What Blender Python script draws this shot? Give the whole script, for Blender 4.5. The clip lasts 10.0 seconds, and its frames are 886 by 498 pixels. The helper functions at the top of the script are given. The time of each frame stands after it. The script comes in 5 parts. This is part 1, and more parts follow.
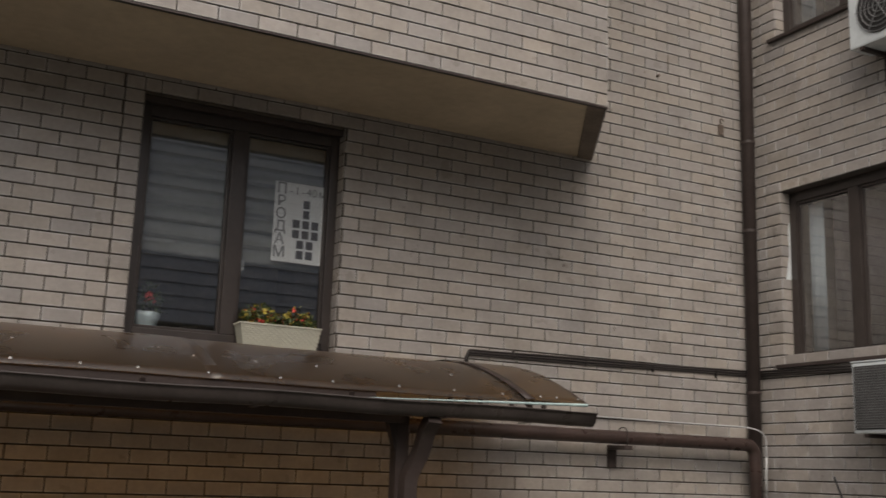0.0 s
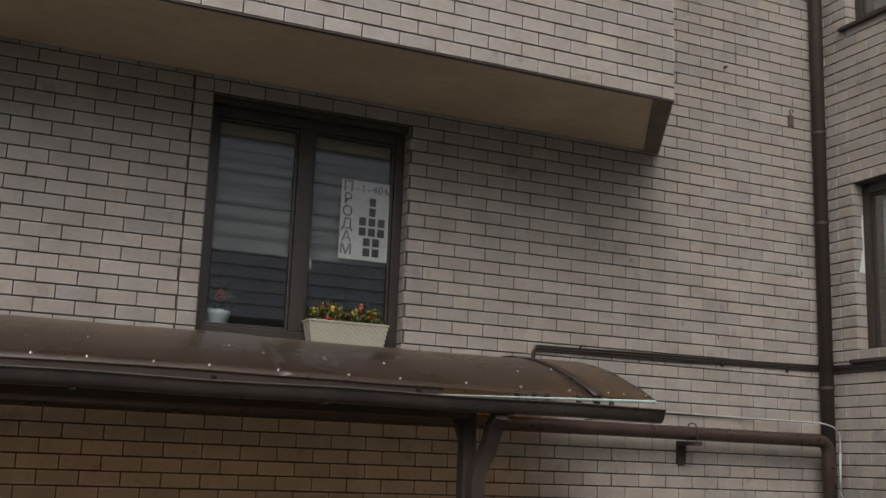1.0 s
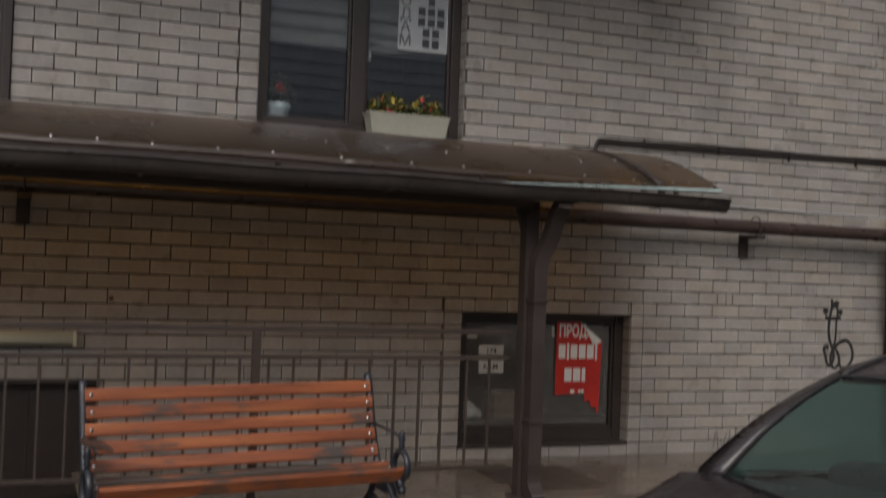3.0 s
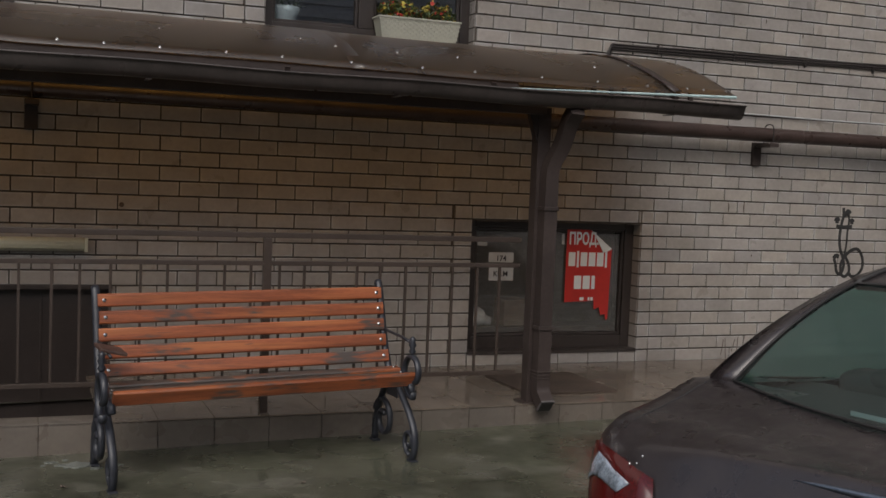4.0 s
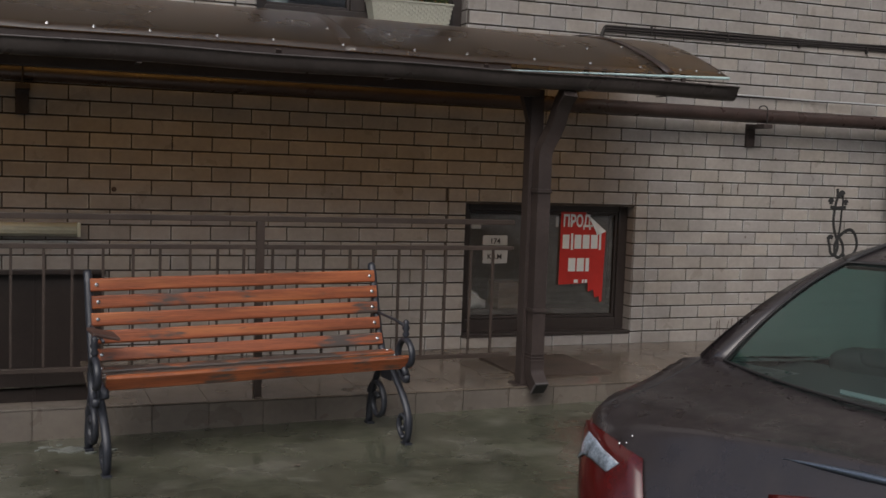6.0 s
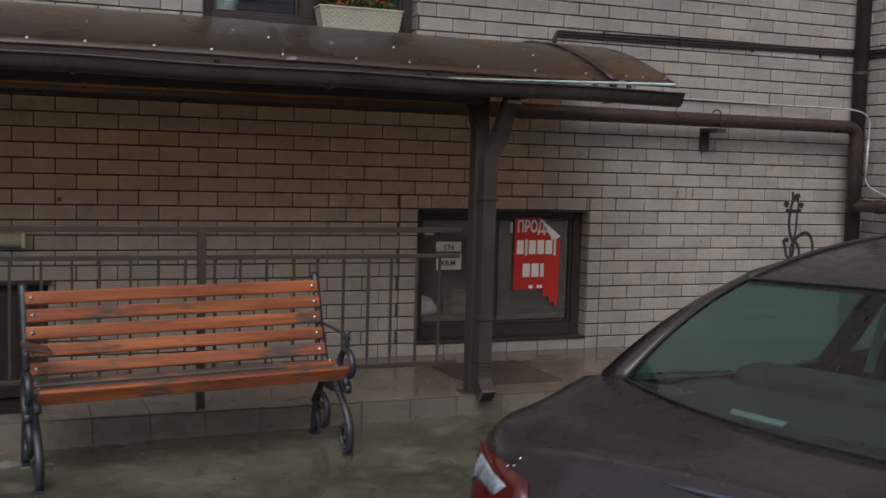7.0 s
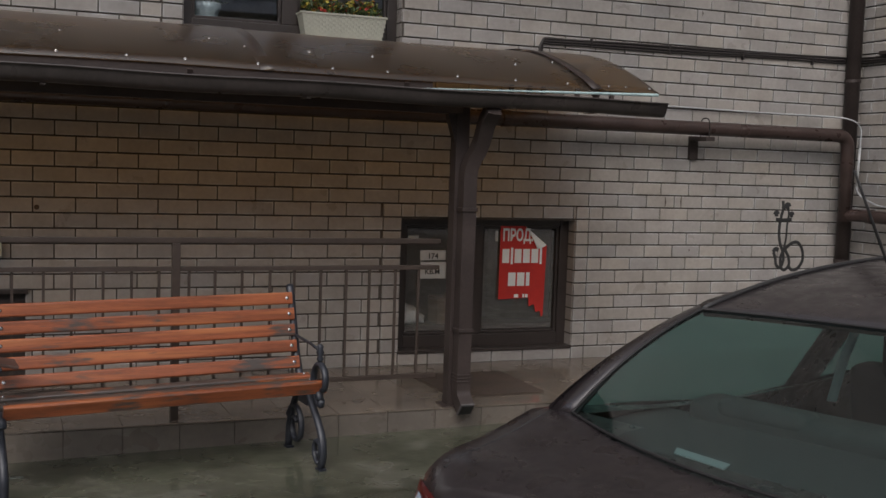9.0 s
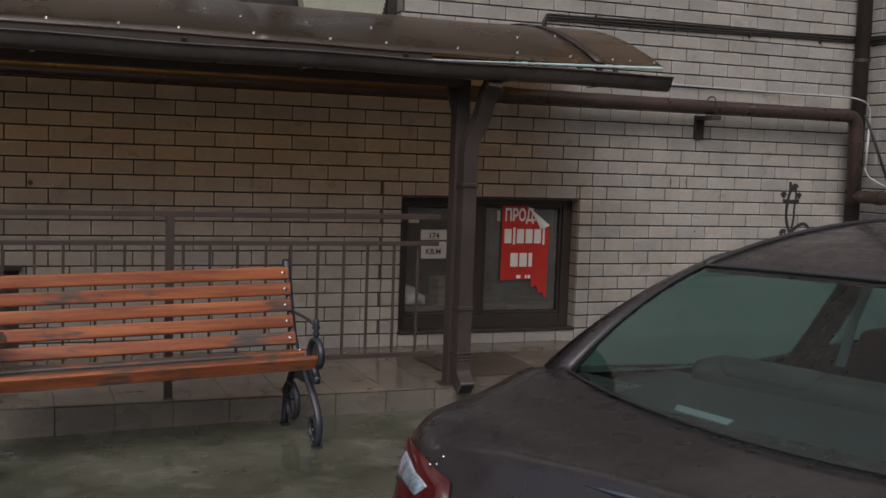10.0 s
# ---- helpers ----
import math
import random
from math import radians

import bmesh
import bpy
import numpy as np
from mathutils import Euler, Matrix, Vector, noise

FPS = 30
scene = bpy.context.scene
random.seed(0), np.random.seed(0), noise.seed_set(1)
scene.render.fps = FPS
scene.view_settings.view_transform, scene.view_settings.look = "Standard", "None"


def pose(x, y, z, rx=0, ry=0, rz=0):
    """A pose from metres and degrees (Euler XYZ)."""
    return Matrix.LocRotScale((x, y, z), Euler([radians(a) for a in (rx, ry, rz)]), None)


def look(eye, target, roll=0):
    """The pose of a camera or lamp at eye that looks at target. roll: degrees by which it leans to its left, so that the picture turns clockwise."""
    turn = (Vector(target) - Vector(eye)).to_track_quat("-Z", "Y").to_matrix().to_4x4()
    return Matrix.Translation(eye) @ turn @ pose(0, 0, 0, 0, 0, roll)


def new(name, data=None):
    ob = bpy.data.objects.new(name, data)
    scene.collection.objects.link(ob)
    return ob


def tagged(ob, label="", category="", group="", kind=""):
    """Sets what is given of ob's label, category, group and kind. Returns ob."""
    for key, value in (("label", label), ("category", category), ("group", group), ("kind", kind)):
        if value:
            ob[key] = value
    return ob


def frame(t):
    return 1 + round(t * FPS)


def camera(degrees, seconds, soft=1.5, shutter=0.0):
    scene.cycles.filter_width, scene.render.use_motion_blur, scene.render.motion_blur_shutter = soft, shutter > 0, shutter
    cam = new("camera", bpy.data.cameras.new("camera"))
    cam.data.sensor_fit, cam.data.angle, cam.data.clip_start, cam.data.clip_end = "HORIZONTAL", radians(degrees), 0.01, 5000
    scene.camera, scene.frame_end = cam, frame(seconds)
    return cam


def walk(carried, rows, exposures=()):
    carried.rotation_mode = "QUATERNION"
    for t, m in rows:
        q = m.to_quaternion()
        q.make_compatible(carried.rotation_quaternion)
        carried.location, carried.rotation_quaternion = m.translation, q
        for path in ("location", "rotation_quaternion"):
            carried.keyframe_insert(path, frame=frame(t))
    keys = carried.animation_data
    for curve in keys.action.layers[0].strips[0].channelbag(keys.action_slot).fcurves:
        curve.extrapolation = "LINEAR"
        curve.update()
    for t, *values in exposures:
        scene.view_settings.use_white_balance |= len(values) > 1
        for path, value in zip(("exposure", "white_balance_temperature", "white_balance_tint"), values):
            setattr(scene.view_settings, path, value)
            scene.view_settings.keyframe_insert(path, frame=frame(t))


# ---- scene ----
cam = camera(44.1, 10.0, shutter=0.5)
PATH = [
    (0, (-0.063, -7.472, 1.615), (0.844, -5.736, 2.019), 1.9),
    (0.5, (-0.064, -7.501, 1.639), (0.758, -5.721, 2.033), 2.1),
    (1, (-0.069, -7.492, 1.638), (0.731, -5.7, 2.025), 2.1),
    (1.5, (-0.072, -7.487, 1.645), (0.706, -5.685, 2.032), 2.2),
    (2, (-0.06, -7.493, 1.627), (0.696, -5.682, 2.009), 2.3),
    (2.2, (-0.038, -7.478, 1.605), (0.703, -5.655, 1.961), 2.3),
    (2.5, (-0.047, -7.465, 1.55), (0.684, -5.622, 1.812), 2.2),
    (2.7, (-0.048, -7.454, 1.521), (0.681, -5.599, 1.687), 2.2),
    (3, (-0.075, -7.41, 1.504), (0.658, -5.549, 1.547), 2.1),
    (3.2, (-0.069, -7.399, 1.513), (0.665, -5.539, 1.482), 2.3),
    (4.3, (-0.081, -7.384, 1.491), (0.637, -5.522, 1.361), 2.1),
    (4.5, (-0.077, -7.387, 1.49), (0.638, -5.525, 1.357), 2.0),
    (5, (-0.074, -7.384, 1.489), (0.636, -5.52, 1.347), 1.9),
    (5.2, (-0.073, -7.369, 1.485), (0.637, -5.505, 1.337), 1.9),
    (6.3, (-0.04, -7.392, 1.491), (0.708, -5.544, 1.337), 1.9),
    (6.5, (-0.011, -7.397, 1.492), (0.749, -5.553, 1.34), 1.8),
    (7, (0.161, -7.447, 1.548), (0.918, -5.602, 1.394), 1.6),
    (7.5, (0.256, -7.448, 1.63), (1.019, -5.606, 1.47), 2.0),
    (8, (0.288, -7.429, 1.653), (1.044, -5.584, 1.493), 2.0),
    (8.5, (0.318, -7.418, 1.643), (1.077, -5.574, 1.481), 2.0),
    (9, (0.339, -7.434, 1.631), (1.086, -5.585, 1.472), 1.9),
    (9.5, (0.38, -7.447, 1.526), (1.126, -5.598, 1.361), 1.9),
    (10, (0.422, -7.342, 1.515), (1.158, -5.49, 1.345), 2.0),
]
walk(cam, [(t, look(eye, target, roll)) for t, eye, target, roll in PATH], [(0.0, 0.10, 6800, 11), (1.0, 0.08, 6550, 10), (2.0, 0.06, 6450, 10), (2.5, -0.06, 6400, 10), (3.0, -0.18, 6350, 10), (4.5, -0.03, 6300, 10), (7.5, -0.01, 6150, 10), (10.0, -0.01, 6150, 10)])

# ---------------------------------------------------------------- light
world = bpy.data.worlds.new("overcast_sky")
scene.world = world
world.use_nodes = True
wn = world.node_tree.nodes
sky = wn.new("ShaderNodeTexSky")
sky.sky_type = "NISHITA"
sky.sun_disc = False
sky.sun_elevation, sky.sun_rotation = radians(46), radians(210)
sky.air_density, sky.dust_density, sky.ozone_density = 1.0, 6.0, 1.0
grey = wn.new("ShaderNodeHueSaturation")
grey.inputs["Saturation"].default_value = 0.7
world.node_tree.links.new(sky.outputs[0], grey.inputs["Color"])
world.node_tree.links.new(grey.outputs[0], wn["Background"].inputs[0])
wn["Background"].inputs[1].default_value = 0.15

sun = new("sun", bpy.data.lights.new("sun", "SUN"))
sun.data.energy, sun.data.angle, sun.data.color = 0.55, radians(50), (0.98, 0.975, 0.98)
sun.matrix_world = look((-6.5, -15, 19), (2, 0, 1))


# ---------------------------------------------------------------- materials
def material(name, colour, rough=0.6, metal=0.0, spec=0.5, vary=0.0, vary_scale=4.0, bump=0.0, bump_scale=60.0,
             second=None, second_at=(0.5, 0.6), second_scale=3.0, pieces=0.0, coat=0.0, rough_vary=0.0, stretch=(1, 1, 1)):
    """A painted, fired or worn surface: base colour, two scales of variation, fine relief; pieces: spread from piece to piece."""
    m = bpy.data.materials.new(name)
    m.use_nodes = True
    nt = m.node_tree
    n, link = nt.nodes, nt.links.new
    b = n["Principled BSDF"]
    b.inputs["Roughness"].default_value = rough
    b.inputs["Metallic"].default_value = metal
    b.inputs["Specular IOR Level"].default_value = spec
    b.inputs["Coat Weight"].default_value = coat
    b.inputs["Coat Roughness"].default_value = 0.12
    geo = n.new("ShaderNodeNewGeometry")
    mapping = n.new("ShaderNodeMapping")
    mapping.inputs["Scale"].default_value = stretch
    link(geo.outputs["Position"], mapping.inputs["Vector"])

    def tex(scale, detail=5.0):
        t = n.new("ShaderNodeTexNoise")
        t.inputs["Scale"].default_value = scale
        t.inputs["Detail"].default_value = detail
        link(mapping.outputs[0], t.inputs["Vector"])
        return t

    def mixed(fac, a, c, mode="MIX"):
        x = n.new("ShaderNodeMix")
        x.data_type, x.blend_type = "RGBA", mode
        for s, v in ((x.inputs[0], fac), (x.inputs[6], a), (x.inputs[7], c)):
            if hasattr(v, "links"):
                link(v, s)
            else:
                s.default_value = v
        return x.outputs[2]

    def ramp(src, lo, hi):
        r = n.new("ShaderNodeMapRange")
        r.inputs["From Min"].default_value, r.inputs["From Max"].default_value = lo, hi
        link(src, r.inputs["Value"])
        return r.outputs[0]

    col = (*colour, 1)
    if pieces:
        oi = n.new("ShaderNodeObjectInfo")
        add = n.new("ShaderNodeMath")
        link(oi.outputs["Random"], add.inputs[0])
        link(geo.outputs["Random Per Island"], add.inputs[1])
        fr = n.new("ShaderNodeMath")
        fr.operation = "FRACT"
        link(add.outputs[0], fr.inputs[0])
        dark = tuple(c * (1 - pieces) for c in colour)
        light = tuple(min(1, c * (1 + pieces * 0.7)) for c in colour)
        col = mixed(fr.outputs[0], (*dark, 1), (light[0], light[1] * 0.985, light[2] * 0.96, 1))
    if vary:
        big = ramp(tex(vary_scale).outputs[0], 0.3, 0.7)
        fine = ramp(tex(vary_scale * 9).outputs[0], 0.3, 0.7)
        lo, hi = (1 - vary,) * 3 + (1,), (1 + vary * 0.4,) * 3 + (1,)
        col = mixed(1.0, col, mixed(big, lo, hi), "MULTIPLY")
        lo2, hi2 = (1 - vary * 0.6,) * 3 + (1,), (1 + vary * 0.3,) * 3 + (1,)
        col = mixed(1.0, col, mixed(fine, lo2, hi2), "MULTIPLY")
    if second:
        mask = ramp(tex(second_scale, 8.0).outputs[0], *second_at)
        col = mixed(mask, col, (*second, 1))
    if hasattr(col, "links"):
        link(col, b.inputs["Base Color"])
    else:
        b.inputs["Base Color"].default_value = col
    if rough_vary:
        r = ramp(tex(vary_scale * 1.7).outputs[0], 0.35, 0.65)
        r2 = n.new("ShaderNodeMapRange")
        r2.inputs["To Min"].default_value, r2.inputs["To Max"].default_value = max(0.02, rough - rough_vary), min(1, rough + rough_vary)
        link(r, r2.inputs["Value"])
        link(r2.outputs[0], b.inputs["Roughness"])
    if bump:
        bp = n.new("ShaderNodeBump")
        bp.inputs["Strength"].default_value = bump
        bp.inputs["Distance"].default_value = 0.004
        link(tex(bump_scale, 6.0).outputs[0], bp.inputs["Height"])
        link(bp.outputs[0], b.inputs["Normal"])
    return m


def glass(name, tint=(1, 1, 1), rough=0.0, through_share=0.95, gloss=0.05):
    """A thin pane: a clear or tinted pass-through and a mirror gloss that grows towards grazing."""
    m = bpy.data.materials.new(name)
    m.use_nodes = True
    nt = m.node_tree
    n, link = nt.nodes, nt.links.new
    n.remove(n["Principled BSDF"])
    t, g, mix = n.new("ShaderNodeBsdfTransparent"), n.new("ShaderNodeBsdfGlossy"), n.new("ShaderNodeMixShader")
    lw, power, share = n.new("ShaderNodeLayerWeight"), n.new("ShaderNodeMath"), n.new("ShaderNodeMath")
    lw.inputs[0].default_value = 0.5
    power.operation, power.inputs[1].default_value = "POWER", 4.5
    share.operation, share.inputs[1].default_value, share.inputs[2].default_value = "MULTIPLY_ADD", 0.75, gloss
    t.inputs[0].default_value = (*[c * through_share for c in tint], 1)
    g.inputs["Roughness"].default_value = rough
    link(lw.outputs["Facing"], power.inputs[0])
    link(power.outputs[0], share.inputs[0])
    link(share.outputs[0], mix.inputs[0])
    link(t.outputs[0], mix.inputs[1])
    link(g.outputs[0], mix.inputs[2])
    link(mix.outputs[0], n["Material Output"].inputs[0])
    return m


def smoked(name):
    """Brown cellular plastic sheet: lets a little brown light through, with a wet gloss and dirt."""
    m = bpy.data.materials.new(name)
    m.use_nodes = True
    nt = m.node_tree
    n, link = nt.nodes, nt.links.new
    b = n["Principled BSDF"]
    b.inputs["Specular IOR Level"].default_value = 0.2
    geo = n.new("ShaderNodeNewGeometry")
    t = n.new("ShaderNodeTexNoise")
    t.inputs["Scale"].default_value, t.inputs["Detail"].default_value = 2.2, 7
    link(geo.outputs["Position"], t.inputs["Vector"])
    r = n.new("ShaderNodeValToRGB")
    r.color_ramp.elements[0].position, r.color_ramp.elements[0].color = 0.35, (0.026, 0.024, 0.023, 1)
    r.color_ramp.elements[1].position, r.color_ramp.elements[1].color = 0.70, (0.062, 0.053, 0.045, 1)
    link(t.outputs[0], r.inputs[0])
    link(r.outputs[0], b.inputs["Base Color"])
    rr = n.new("ShaderNodeMapRange")
    rr.inputs["To Min"].default_value, rr.inputs["To Max"].default_value = 0.16, 0.42
    link(t.outputs[0], rr.inputs["Value"])
    link(rr.outputs[0], b.inputs["Roughness"])
    tr, tl = n.new("ShaderNodeBsdfTransparent"), n.new("ShaderNodeBsdfTranslucent")
    tr.inputs[0].default_value = (0.95, 0.70, 0.34, 1)
    tl.inputs[0].default_value = (0.40, 0.30, 0.20, 1)
    inner, mix = n.new("ShaderNodeMixShader"), n.new("ShaderNodeMixShader")
    inner.inputs[0].default_value, mix.inputs[0].default_value = 0.30, 0.35
    link(tr.outputs[0], inner.inputs[1])
    link(tl.outputs[0], inner.inputs[2])
    link(inner.outputs[0], mix.inputs[1])
    link(b.outputs[0], mix.inputs[2])
    gl, lw, pw, sh, wet = (n.new("ShaderNodeBsdfGlossy"), n.new("ShaderNodeLayerWeight"), n.new("ShaderNodeMath"), n.new("ShaderNodeMath"), n.new("ShaderNodeMixShader"))
    lw.inputs[0].default_value = 0.5
    pw.operation, pw.inputs[1].default_value = "POWER", 3.0
    sh.operation, sh.inputs[1].default_value, sh.inputs[2].default_value = "MULTIPLY_ADD", 0.40, 0.05
    link(lw.outputs["Facing"], pw.inputs[0])
    link(pw.outputs[0], sh.inputs[0])
    link(sh.outputs[0], wet.inputs[0])
    link(rr.outputs[0], gl.inputs["Roughness"])
    link(mix.outputs[0], wet.inputs[1])
    link(gl.outputs[0], wet.inputs[2])
    link(wet.outputs[0], n["Material Output"].inputs[0])
    return m


BRICK = material("fired_brick", (0.320, 0.300, 0.280), 0.42, vary=0.16, vary_scale=3.0, bump=0.35, bump_scale=90, pieces=0.11, rough_vary=0.15)
# some bricks fired greyer; wet gloss highlights painted pale along the arrises in patches
_n, _l = BRICK.node_tree.nodes, BRICK.node_tree.links
_b = _n["Principled BSDF"]
_clay = _b.inputs["Base Color"].links[0].from_socket
_at, _ns, _geo, _oi = _n.new("ShaderNodeAttribute"), _n.new("ShaderNodeTexNoise"), _n.new("ShaderNodeNewGeometry"), _n.new("ShaderNodeObjectInfo")
_at.attribute_name = "rim"
_ns.inputs["Scale"].default_value, _ns.inputs["Detail"].default_value = 6.0, 8.0
_l.new(_geo.outputs["Position"], _ns.inputs["Vector"])
_add, _mul, _fr, _hue, _tone = [_n.new("ShaderNodeMath") for _ in range(3)] + [_n.new("ShaderNodeMix") for _ in range(2)]
_l.new(_oi.outputs["Random"], _add.inputs[0])
_l.new(_geo.outputs["Random Per Island"], _add.inputs[1])
_mul.operation, _mul.inputs[1].default_value, _fr.operation = "MULTIPLY", 13.7, "FRACT"
_l.new(_add.outputs[0], _mul.inputs[0])
_l.new(_mul.outputs[0], _fr.inputs[0])
_hue.data_type = _tone.data_type = "RGBA"
_hue.inputs[6].default_value, _hue.inputs[7].default_value = (1.02, 1.0, 0.97, 1), (0.975, 0.985, 1.02, 1)
_l.new(_fr.outputs[0], _hue.inputs[0])
_tone.blend_type = "MULTIPLY"
_tone.inputs[0].default_value = 1.0
_l.new(_clay, _tone.inputs[6])
_l.new(_hue.outputs[2], _tone.inputs[7])
_rg, _pw, _k, _edge_sheen = _n.new("ShaderNodeMapRange"), _n.new("ShaderNodeMath"), _n.new("ShaderNodeMath"), _n.new("ShaderNodeMix")
_rg.inputs["From Min"].default_value, _rg.inputs["From Max"].default_value, _rg.inputs["To Min"].default_value, _rg.inputs["To Max"].default_value = 0.42, 0.66, 0.05, 0.62
_l.new(_ns.outputs[0], _rg.inputs["Value"])
_pw.operation, _pw.inputs[1].default_value, _k.operation = "POWER", 2.4, "MULTIPLY"
_l.new(_at.outputs["Fac"], _pw.inputs[0])
_l.new(_pw.outputs[0], _k.inputs[0])
_l.new(_rg.outputs[0], _k.inputs[1])
_edge_sheen.data_type = "RGBA"
_edge_sheen.inputs[7].default_value = (0.53, 0.54, 0.56, 1)
_l.new(_k.outputs[0], _edge_sheen.inputs[0])
_l.new(_tone.outputs[2], _edge_sheen.inputs[6])
_l.new(_edge_sheen.outputs[2], _b.inputs["Base Color"])
MORTAR = material("dark_mortar", (0.078, 0.067, 0.058), 0.95, vary=0.3, bump=0.6, bump_scale=120)
PLASTER = material("soffit_plaster", (0.56, 0.475, 0.35), 0.9, vary=0.14, vary_scale=1.5, bump=0.3, bump_scale=50)
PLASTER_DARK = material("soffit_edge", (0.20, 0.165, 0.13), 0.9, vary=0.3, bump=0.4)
TILE = material("porch_tile", (0.148, 0.123, 0.099), 0.18, vary=0.2, vary_scale=2.5, bump=0.08, bump_scale=30, pieces=0.08, rough_vary=0.12)
TILE_FACE = material("riser_tile", (0.140, 0.122, 0.105), 0.35, vary=0.22, vary_scale=3, bump=0.15, bump_scale=40, pieces=0.1, rough_vary=0.15)
GROUT = material("tile_grout", (0.138, 0.117, 0.097), 0.9, vary=0.3)
GROUND = material("wet_concrete", (0.080, 0.083, 0.058), 0.27, vary=0.55, vary_scale=1.3, bump=0.55, bump_scale=22,
                  second=(0.120, 0.118, 0.094), second_at=(0.51, 0.70), second_scale=2.9, rough_vary=0.2)
FRAME = material("brown_window_plastic", (0.043, 0.035, 0.032), 0.36, vary=0.2)
STEEL = material("brown_painted_steel", (0.046, 0.035, 0.032), 0.48, spec=0.35, vary=0.25, vary_scale=6, bump=0.08)
GUTTER = material("brown_gutter_paint", (0.060, 0.050, 0.047), 0.38, vary=0.3, vary_scale=4, bump=0.08, rough_vary=0.12)
STEEL_PIPE = material("brown_pipe_paint", (0.048, 0.031, 0.027), 0.36, vary=0.3, vary_scale=5, bump=0.1, rough_vary=0.1)
RAIL = material("brown_rail_paint", (0.050, 0.036, 0.029), 0.45, vary=0.25)
BLACK = material("black_rubber", (0.028, 0.027, 0.027), 0.6, vary=0.2)
IRON = material("blue_black_cast_iron", (0.026, 0.029, 0.038), 0.42, vary=0.3, vary_scale=20, bump=0.25, bump_scale=70)
WOOD = material("varnished_orange_wood", (0.270, 0.078, 0.030), 0.42, vary=0.42, vary_scale=3.5, bump=0.3, bump_scale=14, coat=0.15, stretch=(0.6, 6, 14),
                second=(0.36, 0.122, 0.042), second_at=(0.52, 0.68), second_scale=1.6)
WOOD_DARK = material("weathered_dark_board", (0.075, 0.040, 0.030), 0.6, vary=0.4, vary_scale=5, bump=0.3, bump_scale=40)
# old varnish wears down to grey-black weathered wood where the wear attribute says so, with ragged edges
_n, _l = WOOD.node_tree.nodes, WOOD.node_tree.links
_b = _n["Principled BSDF"]
_fresh = _b.inputs["Base Color"].links[0].from_socket
_at, _ns, _mp, _geo = _n.new("ShaderNodeAttribute"), _n.new("ShaderNodeTexNoise"), _n.new("ShaderNodeMapping"), _n.new("ShaderNodeNewGeometry")
_at.attribute_name = "wear"
_mp.inputs["Scale"].default_value = (9, 20, 60)
_ns.inputs["Scale"].default_value, _ns.inputs["Detail"].default_value = 1.0, 8.0
_l.new(_geo.outputs["Position"], _mp.inputs["Vector"])
_l.new(_mp.outputs[0], _ns.inputs["Vector"])
_sum, _rng, _mx = _n.new("ShaderNodeMath"), _n.new("ShaderNodeMapRange"), _n.new("ShaderNodeMix")
_mx.data_type = "RGBA"
_l.new(_at.outputs["Fac"], _sum.inputs[0])
_gain = _n.new("ShaderNodeMath")
_gain.operation, _gain.inputs[1].default_value, _gain.inputs[2].default_value = "MULTIPLY_ADD", 2.2, -0.6
_l.new(_ns.outputs[0], _gain.inputs[0])
_l.new(_gain.outputs[0], _sum.inputs[1])
_rng.inputs["From Min"].default_value, _rng.inputs["From Max"].default_value = 0.94, 1.36
_l.new(_sum.outputs[0], _rng.inputs["Value"])
_l.new(_rng.outputs[0], _mx.inputs[0])
_l.new(_fresh, _mx.inputs[6])
_mx.inputs[7].default_value = (0.062, 0.050, 0.043, 1)
_l.new(_mx.outputs[2], _b.inputs["Base Color"])
LIPSHEEN = material("painted_teal_sheen", (0.40, 0.53, 0.53), 0.3, vary=0.2, vary_scale=20)
CARDBOARD = material("brown_cardboard", (0.17, 0.135, 0.10), 0.9, vary=0.2)
BOOTSHEEN = material("painted_blue_highlight", (0.20, 0.235, 0.29), 0.42, metal=1.0, vary=0.25, vary_scale=14)
SEAL = material("black_rubber_border", (0.020, 0.019, 0.019), 0.6, spec=0.3)
CHROME = material("bright_screw", (0.75, 0.75, 0.74), 0.2, metal=1.0)
ALU = material("grey_cable", (0.42, 0.43, 0.44), 0.5, vary=0.15)
DARKCABLE = material("black_cable", (0.025, 0.021, 0.02), 0.5)
GUARD = material("grey_wire_guard", (0.16, 0.165, 0.17), 0.5, vary=0.2)
WHITE = material("white_paint_metal", (0.58, 0.63, 0.65), 0.45, vary=0.12)
PAPER = material("white_paper", (0.80, 0.84, 0.84), 0.85, vary=0.06)
PAPER_DIM = material("grey_paper", (0.45, 0.46, 0.46), 0.85, vary=0.1)
REDSHEET = material("red_banner", (0.52, 0.030, 0.022), 0.55, vary=0.1)
INK = material("marker_ink", (0.035, 0.033, 0.035), 0.8)
INK_GREY = material("dim_grey_print", (0.20, 0.21, 0.22), 0.8)
CURTAIN = material("pale_blind_cloth", (0.30, 0.325, 0.325), 0.9, vary=0.12, vary_scale=3)
CURTAIN_BLUE = material("pale_blue_curtain", (0.36, 0.43, 0.47), 0.9, vary=0.08)
NET_GREY = material("grey_net", (0.105, 0.098, 0.108), 0.9, vary=0.3, vary_scale=3)
RIMGLINT = material("painted_rim_glint", (0.13, 0.12, 0.12), 0.9, vary=0.3, vary_scale=5)
ROOM = material("dim_room_paint", (0.62, 0.59, 0.56), 0.9, vary=0.2)
WICKER = material("white_woven_plastic", (0.40, 0.40, 0.335), 0.5, vary=0.12, bump=0.1)
LEAF = material("flower_leaves", (0.055, 0.085, 0.022), 0.5, vary=0.4, vary_scale=30, pieces=0.3)
PETAL_Y = material("yellow_petals", (0.42, 0.34, 0.06), 0.6, pieces=0.3)
